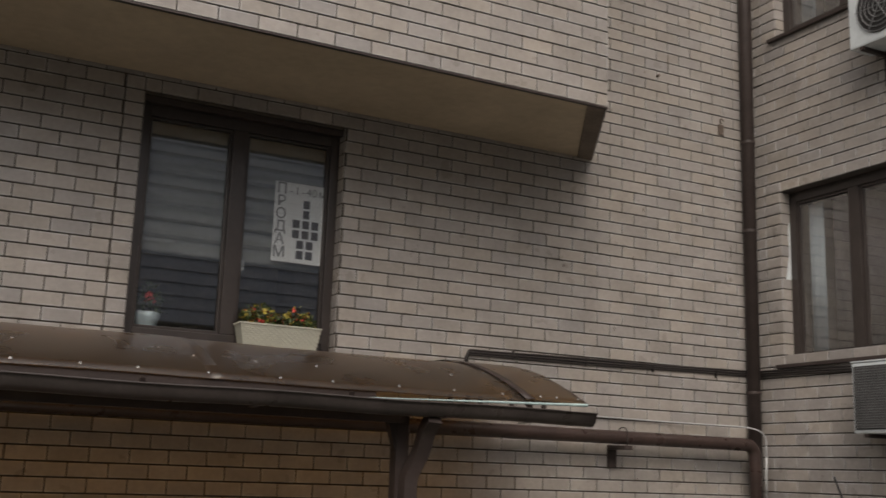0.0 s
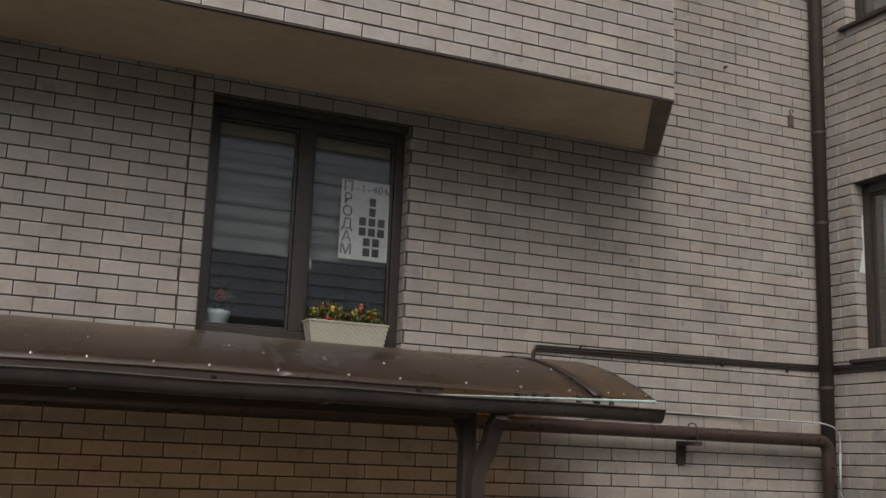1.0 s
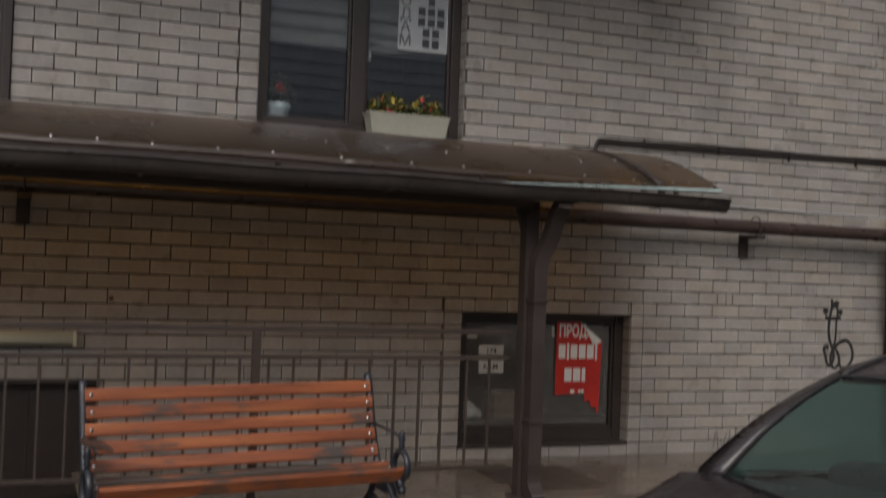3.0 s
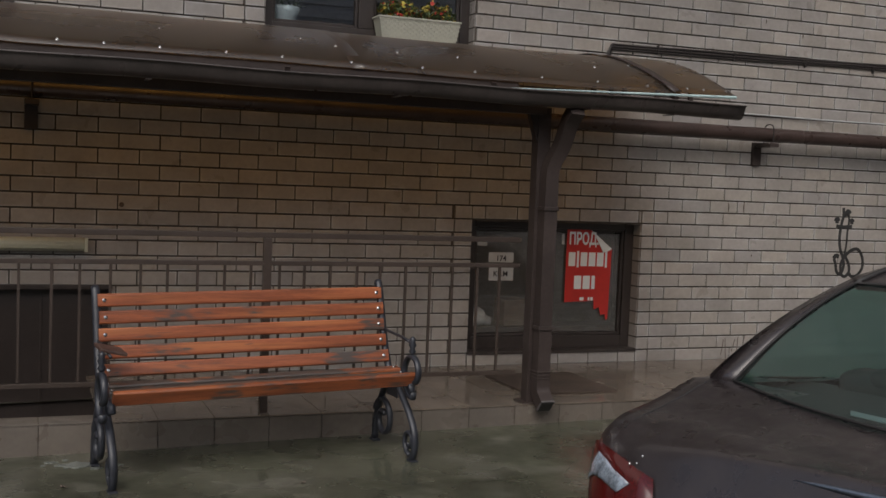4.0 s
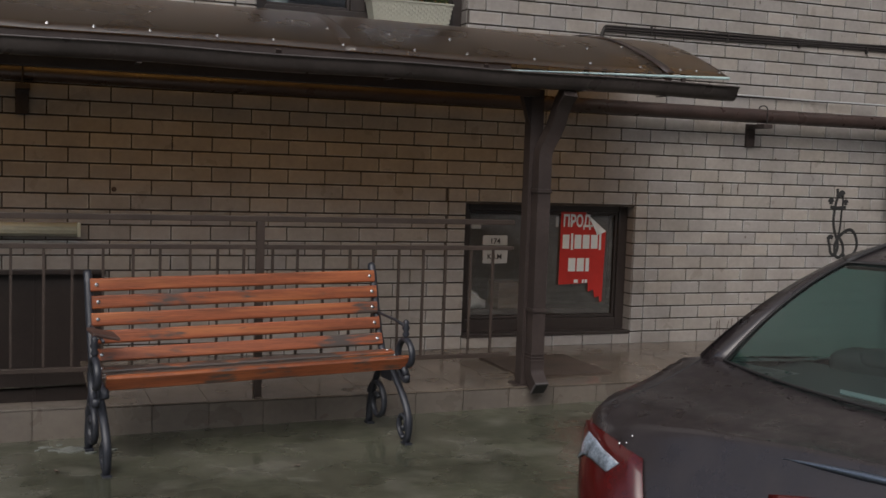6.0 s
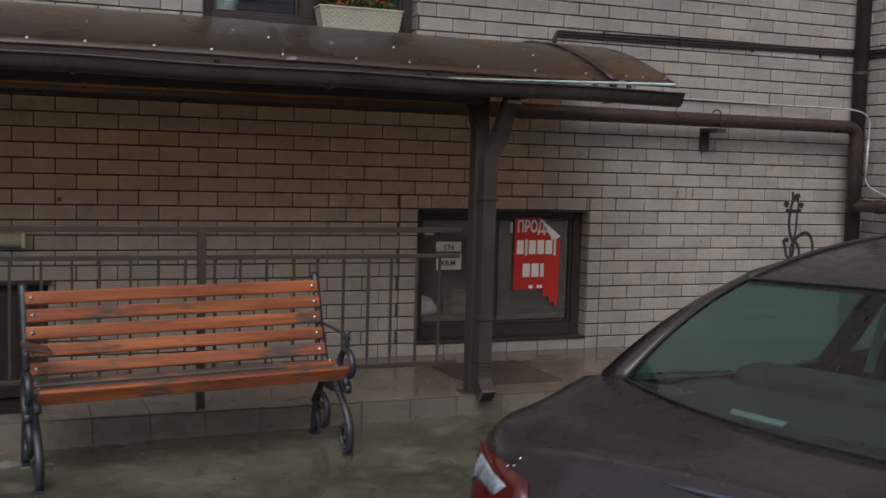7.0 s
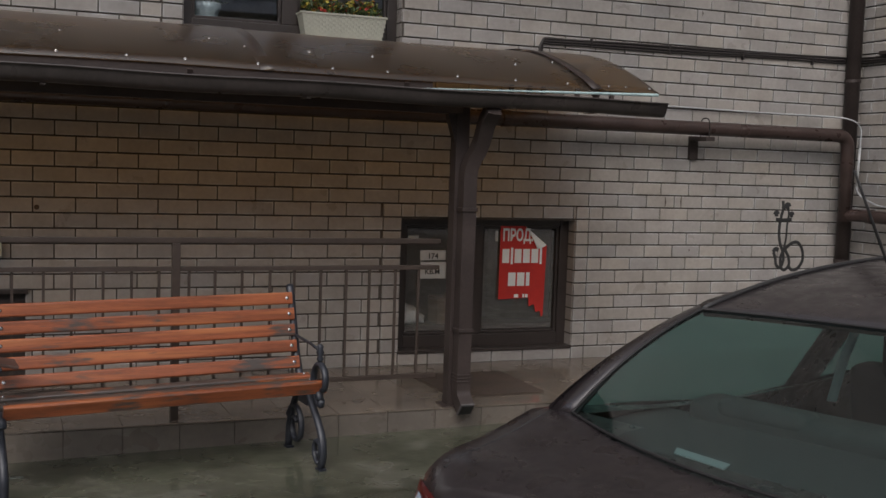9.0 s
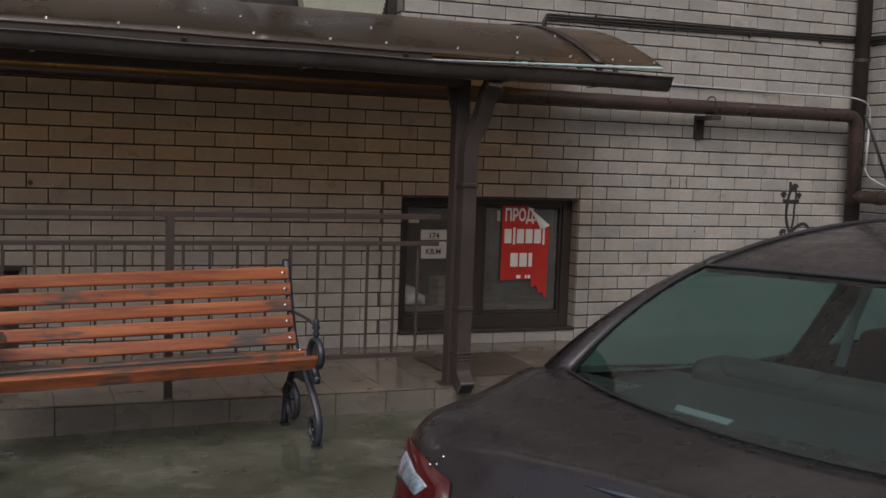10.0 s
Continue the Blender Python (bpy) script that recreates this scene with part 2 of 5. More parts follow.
PETAL_R = material("red_petals", (0.42, 0.04, 0.03), 0.6, pieces=0.3)
PALEBLUE = material("pale_blue_pot", (0.42, 0.52, 0.55), 0.5)
LAMPCASE = material("pale_green_lamp_cover", (0.56, 0.57, 0.46), 0.35, vary=0.1)
MAT = material("brown_doormat", (0.060, 0.042, 0.031), 0.9, vary=0.3, bump=0.8, bump_scale=150)
SPRAY = material("black_spray_paint", (0.02, 0.02, 0.02), 0.7)
STAIN = material("wall_rust_stain", (0.10, 0.075, 0.06), 0.9, vary=0.4)
PANE = glass("window_glass", gloss=0.17)
PANE_DUSTY = glass("dusty_window_glass", gloss=0.10)
_n, _l = PANE_DUSTY.node_tree.nodes, PANE_DUSTY.node_tree.links
_film, _mix = _n.new("ShaderNodeBsdfDiffuse"), _n.new("ShaderNodeMixShader")
_film.inputs[0].default_value = (0.34, 0.34, 0.33, 1)
_mix.inputs[0].default_value = 0.105
_out = _n["Material Output"].inputs[0]
_pane = _out.links[0].from_socket
_l.new(_pane, _mix.inputs[1])
_l.new(_film.outputs[0], _mix.inputs[2])
_l.new(_mix.outputs[0], _out)
CARGLASS = glass("green_tinted_car_glass", (0.58, 0.80, 0.76), rough=0.05, gloss=0.08)
CARGLASS_WET = glass("rain_filmed_car_glass", (0.45, 0.62, 0.60))
_n, _l = CARGLASS_WET.node_tree.nodes, CARGLASS_WET.node_tree.links
_film, _mix = _n.new("ShaderNodeBsdfTranslucent"), _n.new("ShaderNodeMixShader")
_film.inputs[0].default_value = (0.15, 0.265, 0.24, 1)
_mix.inputs[0].default_value = 0.60
_out = _n["Material Output"].inputs[0]
_pane = _out.links[0].from_socket
_l.new(_pane, _mix.inputs[1])
_l.new(_film.outputs[0], _mix.inputs[2])
_l.new(_mix.outputs[0], _out)
CARPAINT = material("black_plum_car_paint", (0.030, 0.024, 0.025), 0.36, metal=0.2, vary=0.18, vary_scale=9, bump=0.12, bump_scale=330, coat=0.5, rough_vary=0.14)
CARDARK = material("car_cabin_cloth", (0.026, 0.028, 0.028), 0.85, vary=0.2)
LIGHTRED = material("red_lamp_lens", (0.066, 0.005, 0.005), 0.2, coat=0.4, vary=0.2, vary_scale=40)
LIGHTCLEAR = material("clear_lamp_lens", (0.27, 0.32, 0.38), 0.15, coat=1.0, vary=0.75, vary_scale=22)
ROOFTILE = material("far_roof_tiles", (0.42, 0.40, 0.38), 0.7, vary=0.15)
FARWALL = material("far_render_wall", (0.58, 0.52, 0.45), 0.9, vary=0.15, vary_scale=0.6)
SHEET = smoked("smoked_brown_sheet")


# ---------------------------------------------------------------- mesh helpers
def box(bm, x0, x1, y0, y1, z0, z1):
    vs = [bm.verts.new((x, y, z)) for x in (x0, x1) for y in (y0, y1) for z in (z0, z1)]
    return [bm.faces.new([vs[i] for i in f]) for f in ((0, 1, 3, 2), (4, 6, 7, 5), (0, 4, 5, 1), (2, 3, 7, 6), (0, 2, 6, 4), (1, 5, 7, 3))]


def boxes(*specs, bevel=0.0, segments=2):
    bm = bmesh.new()
    for s in specs:
        box(bm, *s)
    if bevel:
        bmesh.ops.bevel(bm, geom=bm.edges[:], offset=bevel, segments=segments, affect="EDGES", profile=0.6)
    return bm


def sweep(bm, points, radius, sides=10, flat=1.0, cap=True, closed=False):
    """A tube along points; radius a number or one per point; flat: squash of the section's second axis."""
    pts = [Vector(p) for p in points]
    n = len(pts)
    rings, up = [], None
    for i, p in enumerate(pts):
        d = (pts[(i + 1) % n] - pts[i - 1]) if closed else (pts[min(i + 1, n - 1)] - pts[max(i - 1, 0)])
        d.normalize()
        if up is None:
            up = Vector((0, 0, 1)) if abs(d.z) < 0.9 else Vector((0, 1, 0))
            up = (up - d * up.dot(d)).normalized()
        else:
            up = (up - d * up.dot(d)).normalized()
        side = d.cross(up)
        r = radius[i] if hasattr(radius, "__len__") else radius
        rings.append([bm.verts.new(p + side * (r * math.cos(a)) + up * (r * flat * math.sin(a)))
                      for a in (2 * math.pi * k / sides + (math.pi / 4 if sides == 4 else 0) for k in range(sides))])
    for i in range(n if closed else n - 1):
        a, b = rings[i], rings[(i + 1) % n]
        for k in range(sides):
            bm.faces.new((a[k], a[(k + 1) % sides], b[(k + 1) % sides], b[k]))
    if cap and not closed:
        bm.faces.new(rings[0][::-1])
        bm.faces.new(rings[-1])


def tube(points, radius, sides=10, flat=1.0):
    bm = bmesh.new()
    sweep(bm, points, radius, sides, flat)
    return bm


def square_tube(points, w):
    """A square tube along points."""
    return tube(points, w * 0.7071, 4)


def bend(points, r=0.08, steps=5):
    """Rounds the corners of a polyline."""
    pts = [Vector(p) for p in points]
    out = [pts[0]]
    for a, b, c in zip(pts, pts[1:], pts[2:]):
        u, v = (a - b), (c - b)
        k = min(r, u.length * 0.45, v.length * 0.45)
        p, q = b + u.normalized() * k, b + v.normalized() * k
        for i in range(steps + 1):
            t = i / steps
            out.append(p * (1 - t) ** 2 + b * 2 * t * (1 - t) + q * t ** 2)
    out.append(pts[-1])
    return out


def grid(rows, closed=False):
    bm = bmesh.new()
    vs = [[bm.verts.new(p) for p in r] for r in rows]
    for a, b in zip(vs, vs[1:]):
        for k in range(len(a) - (0 if closed else 1)):
            bm.faces.new((a[k], a[(k + 1) % len(a)], b[(k + 1) % len(a)], b[k]))
    return bm


def thicken(bm, d):
    """Gives an open sheet the thickness d, against its normals."""
    bm.normal_update()
    old = list(bm.faces)
    rim = [e for e in bm.edges if e.is_boundary]
    dup = {v: bm.verts.new(v.co - v.normal * d) for v in list(bm.verts)}
    for f in old:
        bm.faces.new([dup[v] for v in reversed(f.verts)])
    for e in rim:
        a, b = e.verts
        bm.faces.new((a, b, dup[b], dup[a]))
    bmesh.ops.recalc_face_normals(bm, faces=bm.faces[:])
    return bm


def lathe(profile, centre=(0, 0, 0), sides=20, axis="z"):
    bm = bmesh.new()
    rings = []
    for r, h in profile:
        ring = []
        for k in range(sides):
            a = 2 * math.pi * k / sides
            c, s = r * math.cos(a), r * math.sin(a)
            p = {"z": (c, s, h), "y": (c, h, s), "x": (h, c, s)}[axis]
            ring.append(bm.verts.new(Vector(p) + Vector(centre)))
        rings.append(ring)
    for a, b in zip(rings, rings[1:]):
        for k in range(sides):
            bm.faces.new((a[k], a[(k + 1) % sides], b[(k + 1) % sides], b[k]))
    bm.faces.new(rings[0][::-1])
    bm.faces.new(rings[-1])
    bmesh.ops.recalc_face_normals(bm, faces=bm.faces[:])
    return bm


def to_mesh(name, bm, mat, smooth=False):
    me = bpy.data.meshes.new(name)
    bm.normal_update()
    bm.to_mesh(me)
    bm.free()
    me.materials.append(mat)
    if smooth:
        for p in me.polygons:
            p.use_smooth = True
    return me


def part(name, bm, mat, parent, label="", smooth=False, local=False):
    """One mesh under a thing or a part. local: the mesh is already in the thing's own frame."""
    if not local:
        top = parent
        while top.parent:
            top = top.parent
        bmesh.ops.translate(bm, verts=bm.verts[:], vec=-Vector(top.location))
    ob = new(name, to_mesh(name, bm, mat, smooth))
    ob.parent = parent
    return tagged(ob, label)


def thing(name, at, label, category, group="", kind="", turn=0.0):
    ob = new(name)
    ob.location = at
    ob.rotation_euler = (0, 0, radians(turn))
    return tagged(ob, label, category, group, kind)


def solid(name, bm, mat, label, category, group="", kind="", smooth=False):
    return tagged(new(name, to_mesh(name, bm, mat, smooth)), label, category, group, kind)


def text_mesh(body, size, m, mat, name, parent, depth=0.0006, bold=0.0, width=1.0, label=""):
    """Lettering in the built-in font as a mesh; m puts its plane and left base corner."""
    cu = bpy.data.curves.new(name, "FONT")
    cu.body, cu.size, cu.extrude, cu.offset = body, size, depth, bold
    cu.align_x, cu.align_y = "CENTER", "CENTER"
    tmp = bpy.data.objects.new(name, cu)
    scene.collection.objects.link(tmp)
    me = bpy.data.meshes.new_from_object(tmp.evaluated_get(bpy.context.evaluated_depsgraph_get()))
    bpy.data.objects.remove(tmp)
    me.transform(m @ Matrix.Diagonal((width, 1, 1, 1)))
    top = parent
    while top.parent:
        top = top.parent
    me.transform(Matrix.Translation(-Vector(top.location)))
    me.materials.clear()
    me.materials.append(mat)
    ob = new(name, me)
    ob.parent = parent
    return tagged(ob, label)


def ground_z(x):
    return 0.015 * (x - 1.9)


# ---------------------------------------------------------------- ground, walls, bay
CORNER = 7.1          # where the long wall meets the return wall
COURSE, PITCH, COURSE0 = 0.099, 0.26, 1.2225
UW = (1.44, 2.97, 2.44, 4.175)      # upper window opening: x0, x1, z0, z1
BW = (3.01, 4.44, 0.225, 1.21)      # low window opening
LW = (-1.70, -0.13, 2.44, 3.98)     # next window of the upper row
VENT = (-3.00, 0.47, -1.30, 0.725)  # dark opening down in the stair pit
PIT_X, PIT_Y = 0.47, -1.19           # the pit ends at this x; its kerb begins at this y
E1 = (-2.05, -0.35, 2.65, 4.232)    # return wall openings: y0, y1, z0, z1
E2 = (-2.05, -0.35, 5.71, 7.30)
# walls carried up out of view to cut sky light from the right
TOP = 15.0

bm = bmesh.new()
xs = [-160, -40, -12, -6, -3, -1.5, 0, 0.47, 1, 2, 3, 4, 5, 6, 7.5, 12, 40, 160]
ys = [-160, -60, -24, -12, -8, -6, -5, -4, -3.2, -2.6, -2.2, -1.8, -1.4, -1.19, -0.6, 0.02, 1, 20, 160]
vg = [[bm.verts.new((x, y, max(-0.15, min(0.09, ground_z(x))) + (0.006 * noise.noise((x * 1.3, y * 1.3, 0)) if abs(x) < 8 else 0))) for x in xs] for y in ys]
for a, b in zip(vg, vg[1:]):
    for k in range(len(xs) - 1):
        bm.faces.new((a[k], a[k + 1], b[k + 1], b[k]))
bmesh.ops.delete(bm, geom=[f for f in bm.faces if -3 < f.calc_center_median().x < PIT_X and PIT_Y < f.calc_center_median().y < 0.02], context="FACES_ONLY")
solid("ground", bm, GROUND, "wet mottled greenish grey concrete yard", "ground", kind="structure", smooth=True)


def wall_boxes(a0, a1, z0, z1, holes):
    """Rectangles that fill a wall but for its holes."""
    zs = sorted({z0, z1, *[h[2] for h in holes], *[h[3] for h in holes]})
    out = []
    for lo, hi in zip(zs, zs[1:]):
        cuts = sorted((h[0], h[1]) for h in holes if h[2] <= lo and h[3] >= hi)
        a = a0
        for c0, c1 in cuts:
            if c0 > a:
                out.append((a, c0, lo, hi))
            a = c1
        if a < a1:
            out.append((a, a1, lo, hi))
    return out


holes_n = [UW, BW, LW, VENT]
bm = bmesh.new()
for a, b, lo, hi in wall_boxes(-9.0, CORNER + 0.4, -1.4, TOP, holes_n):
    box(bm, a, b, 0.012, 0.40, lo, hi)
wall_north = solid("wall_north", bm, MORTAR, "long beige brick house wall with dark recessed joints", "wall", kind="structure")
holes_e = [E1, E2]
bm = bmesh.new()
for a, b, lo, hi in wall_boxes(-9.0, 0.011, -0.3, TOP, holes_e):
    box(bm, CORNER + 0.012, CORNER + 0.40, a, b, lo, hi)
wall_east = solid("wall_east", bm, MORTAR, "beige brick return wall with dark recessed joints", "wall", kind="structure")

# rooms behind the openings: plain closed boxes
for k, (x0, x1, z0, z1) in enumerate((UW, BW, LW, VENT)):
    bm = bmesh.new()
    box(bm, x0 - 0.35, x1 + 0.35, 0.402, 2.4 if k != 3 else 1.0, z0 - (0.4 if k != 3 else 0.05), z1 + 0.3)
    bmesh.ops.delete(bm, geom=[f for f in bm.faces if f.calc_center_median().y < 0.41], context="FACES_ONLY")
    solid(f"room_{k + 1}", bm, ROOM, "dim plain room behind the window", "room", kind="structure")
for k, (y0, y1, z0, z1) in enumerate((E1, E2)):
    bm = bmesh.new()
    box(bm, CORNER + 0.402, CORNER + 2.4, y0 - 0.3, y1 + 0.2, z0 - 0.4, z1 + 0.3)
    bmesh.ops.delete(bm, geom=[f for f in bm.faces if f.calc_center_median().x < CORNER + 0.41], context="FACES_ONLY")
    solid(f"room_{k + 5}", bm, ROOM, "dim plain room behind the window", "room", kind="structure")


def quad_wall(name, pts, mat, label, thick):
    bm = bmesh.new()
    lo = [bm.verts.new(p) for p in pts]
    hi = [bm.verts.new((p[0], p[1], p[2] + thick)) for p in pts]
    n = len(pts)
    bm.faces.new(lo[::-1])
    bm.faces.new(hi)
    for i in range(n):
        bm.faces.new((lo[i], lo[(i + 1) % n], hi[(i + 1) % n], hi[i]))
    bmesh.ops.recalc_face_normals(bm, faces=bm.faces[:])
    return bm


# bay over the window: plastered soffit, brick front, slanted end
SOFFIT, BAY_Y = 4.325, -1.17
BAY_X0, BAY_X1, BAY_XW = -6.0, 4.57, 5.27
bay = thing("bay", (0, 0, SOFFIT), "projecting beige brick bay with a plastered soffit", "bay", kind="structure")
part("soffit", quad_wall("s", [(BAY_X0, BAY_Y + 0.03, SOFFIT), (BAY_X1 - 0.02, BAY_Y + 0.03, SOFFIT), (BAY_XW - 0.02, 0.011, SOFFIT), (BAY_X0, 0.011, SOFFIT)], PLASTER, "", 0.10), PLASTER, bay, "dull beige plaster soffit")
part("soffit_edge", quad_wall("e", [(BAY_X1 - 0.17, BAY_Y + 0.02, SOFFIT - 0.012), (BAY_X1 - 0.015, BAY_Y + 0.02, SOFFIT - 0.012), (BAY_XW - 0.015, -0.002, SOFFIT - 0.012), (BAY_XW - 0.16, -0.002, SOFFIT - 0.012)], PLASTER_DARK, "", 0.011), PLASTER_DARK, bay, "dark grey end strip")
part("drip_strip", boxes((BAY_X0, BAY_X1, BAY_Y - 0.004, BAY_Y + 0.028, SOFFIT - 0.014, SOFFIT - 0.002)), STEEL, bay, "dark metal drip strip")
part("bay_core", boxes((BAY_X0, BAY_X1 - 0.015, BAY_Y + 0.012, BAY_Y + 0.30, SOFFIT + 0.001, TOP)), MORTAR, bay)
d_end = Vector((BAY_XW - BAY_X1, -BAY_Y, 0)).normalized()
bm = bmesh.new()
nx = Vector((d_end.y, -d_end.x, 0))
p0, p1 = Vector((BAY_X1, BAY_Y, 0)), Vector((BAY_XW, 0, 0))
pts = [p0 - nx * 0.012, p1 - nx * 0.012, p1 - nx * 0.2, p0 - nx * 0.2]
part("bay_end", quad_wall("b", [(p.x, p.y, SOFFIT + 0.001) for p in pts], MORTAR, "", TOP - SOFFIT), MORTAR, bay)

# the house behind the camera, which the panes mirror
far = thing("opposite_house", (4.0, -27, 0), "pale rendered house with a grey tiled gable roof", "house", kind="structure")
part("wall", boxes((-16, 24, -34, -27, -0.3, 6.2)), FARWALL, far)
bm = bmesh.new()
for x0, x1, z0, z1 in ((-17, 5, 6.0, 12.9), (3, 25, 6.0, 13.4)):
    a = [bm.verts.new(p) for p in ((x0, -26.4, z0), (x1, -26.4, z0), (x1 - 3, -30.5, z1), (x0 + 3, -30.5, z1), (x0, -34.6, z0), (x1, -34.6, z0))]
    bm.faces.new((a[0], a[1], a[2], a[3]))
    bm.faces.new((a[3], a[2], a[5], a[4]))
    bm.faces.new((a[0], a[3], a[4]))
    bm.faces.new((a[1], a[5], a[2]))
    for i in range(16):
        t = i / 16
        y, z = -26.4 - 4.1 * t, z0 + (z1 - z0) * t
        box(bm, x0 + 3 * t, x1 - 3 * t, y - 0.12, y + 0.02, z + 0.02, z + 0.05)
part("roof", bm, ROOFTILE, far, "grey tiled roof")
# unseen wall, added to close the yard and cut sky light from the left
solid("wall_west", boxes((-14.4, -14, -27, 0.4, -0.3, 5.0)), FARWALL, "unseen plain pale wall added to close the yard and cut sky light", "wall", kind="structure")

# porch: a low tiled platform along the wall
PORCH, PORCH_Y = 0.140, -1.37
porch = thing("pavement", (0, -0.7, 0), "low porch platform of wet brown tiles along the wall", "porch", kind="structure")
part("porch_core", boxes((PIT_X, CORNER - 0.001, PORCH_Y + 0.012, 0.011, -0.25, PORCH - 0.007)), GROUT, porch)
part("pit_kerb", boxes((-6, PIT_X - 0.001, PORCH_Y + 0.012, PIT_Y, -0.25, PORCH - 0.007)), GROUT, porch)
part("pit_lining", boxes((PIT_X, PIT_X + 0.1, PIT_Y, 0.011, -1.4, -0.251), (-3.1, PIT_X + 0.1, PIT_Y - 0.1, PIT_Y, -1.4, -0.251), (-3.1, -3.0, PIT_Y, 0.011, -1.4, 0.13), (-3.0, PIT_X, PIT_Y, 0.011, -1.45, -1.4)), GROUT, porch, "dark stair pit lining")


# ---------------------------------------------------------------- windows
def window(name, x0, x1, z0, z1, y, label, mull=0.5, top=0.10, side=0.075, bottom=0.10, sash=True, category="window", glazing=None):
    """A two-light window in its opening, facing -y."""
    w = thing(name, ((x0 + x1) / 2, y, z0), label, category, kind="structure")
    xm = x0 + (x1 - x0) * mull
    parts = []
    d0, d1 = y, y + 0.075
    parts.append(part("window_frame", boxes((x0, x0 + side, d0, d1, z0, z1), (x1 - side, x1, d0, d1, z0, z1),
                                            (x0 + side + 0.0005, x1 - side - 0.0005, d0, d1, z1 - top, z1), (x0 + side + 0.0005, x1 - side - 0.0005, d0, d1, z0, z0 + bottom),
                                            (xm - 0.055, xm + 0.055, d0 - 0.002, d1 - 0.002, z0 + bottom + 0.0005, z1 - top - 0.0005), bevel=0.006), FRAME, w, "dark brown frame"))
    for a, b in ((x0 + side, xm - 0.055), (xm + 0.055, x1 - side)):
        lo, hi = z0 + bottom, z1 - top
        if sash:
            s = 0.022
            parts.append(part("sash", boxes((a + 0.001, a + s, d0 + 0.018, d1 - 0.01, lo + 0.001, hi - 0.001), (b - s, b - 0.001, d0 + 0.018, d1 - 0.01, lo + 0.001, hi - 0.001),
                                            (a + s, b - s, d0 + 0.0185, d1 - 0.0105, hi - s, hi - 0.001), (a + s, b - s, d0 + 0.0185, d1 - 0.0105, lo + 0.001, lo + s), bevel=0.005), FRAME, w, "dark brown sash"))
        pane = part("pane", boxes((a + 0.03, b - 0.03, d0 + 0.036, d0 + 0.040, lo + 0.03, hi - 0.03)), glazing or PANE, w, "clear glass")
        pane.visible_shadow = False
    return w


w1 = window("window_1", *UW[:4], 0.105, "two-light window with dark brown frame under the bay", mull=0.485, top=0.12)
part("window_sill", boxes((UW[0], UW[1], -0.035, 0.104, UW[2] - 0.02, UW[2] + 0.015), bevel=0.004), FRAME, w1)
part("head_strip", boxes((UW[0] + 0.003, UW[1] - 0.003, 0.03, 0.10, UW[3] - 0.045, UW[3] - 0.003), bevel=0.004), STEEL, w1, "reddish brown head strip")
w2 = window("window_2", *BW[:4], 0.11, "low two-light window with dark brown frame on the porch", mull=0.45, top=0.05, bottom=0.11, glazing=PANE_DUSTY)
part("window_sill", boxes((BW[0] + 0.003, BW[1] - 0.003, -0.012, 0.108, BW[2] - 0.004, BW[2] + 0.02), bevel=0.004), FRAME, w2)
w3 = window("window_3", *LW[:4], 0.02, "dark brown framed window at the next bay", mull=0.5)
part("frame_cover", boxes((LW[1] - 0.05, LW[1] - 0.002, -0.03, 0.019, LW[2], LW[3]), bevel=0.004), FRAME, w3)

# return wall windows: the same maker, turned a quarter
for nm, (y0, y1, z0, z1) in (("window_4", E1), ("window_5", E2)):
    w = window(nm, -y1, -y0, z0, z1, 0.11, "two-light brown window in the return wall", mull=0.43, top=0.09, bottom=0.10)
    loc = Vector(w.location)
    w.location = (CORNER + loc.y, -loc.x, loc.z)
    w.rotation_euler = (0, 0, radians(-90))
    part("window_sill", boxes((-0.93, 0.95, -0.15, -0.012, -0.02, 0.012), bevel=0.004), STEEL, w, local=True)
    bm = bmesh.new()
    rows = []
    for i in range(2):
        z = 0.12 + i * (z1 - z0 - 0.24)
        rows.append([(-0.70 + 0.021 * k, 0.085 + 0.004 * math.sin(k * 1.9), z) for k in range(9)])
    part("curtain", thicken(grid(rows), 0.003), CURTAIN_BLUE, w, "pale blue hanging curtain edge", smooth=True, local=True)
    rows = [[(-0.49 + 0.03 * k, 0.15 + 0.006 * math.sin(k * 1.3), 0.1 + i * (z1 - z0 - 0.2)) for k in range(45)] for i in range(2)]
    part("net_curtain", thicken(grid(rows), 0.003), NET_GREY, w, "grey net curtain", smooth=True, local=True)

# blind behind the upper window
bm_rows = []
x0, x1 = UW[0] + 0.06, UW[1] - 0.06
z_hi, z_lo = UW[3] - 0.10, 3.10
for i in range(97):
    z = z_hi + (z_lo - z_hi) * i / 96
    ph = (i / 96 * 8) % 1.0
    bm_rows.append([(x0 + (x1 - x0) * k / 40, 0.30 - 0.055 * (1 - (1 - ph) ** 3) * (1 if ph < 0.93 else (1 - ph) / 0.07) - 0.008 * math.sin(k * 0.9 + 0.15 * i), z) for k in range(41)])
solid("roman_blind", thicken(grid(bm_rows), 0.004), CURTAIN, "pale folded cloth blind lowered behind the upper window", "blind", smooth=True)

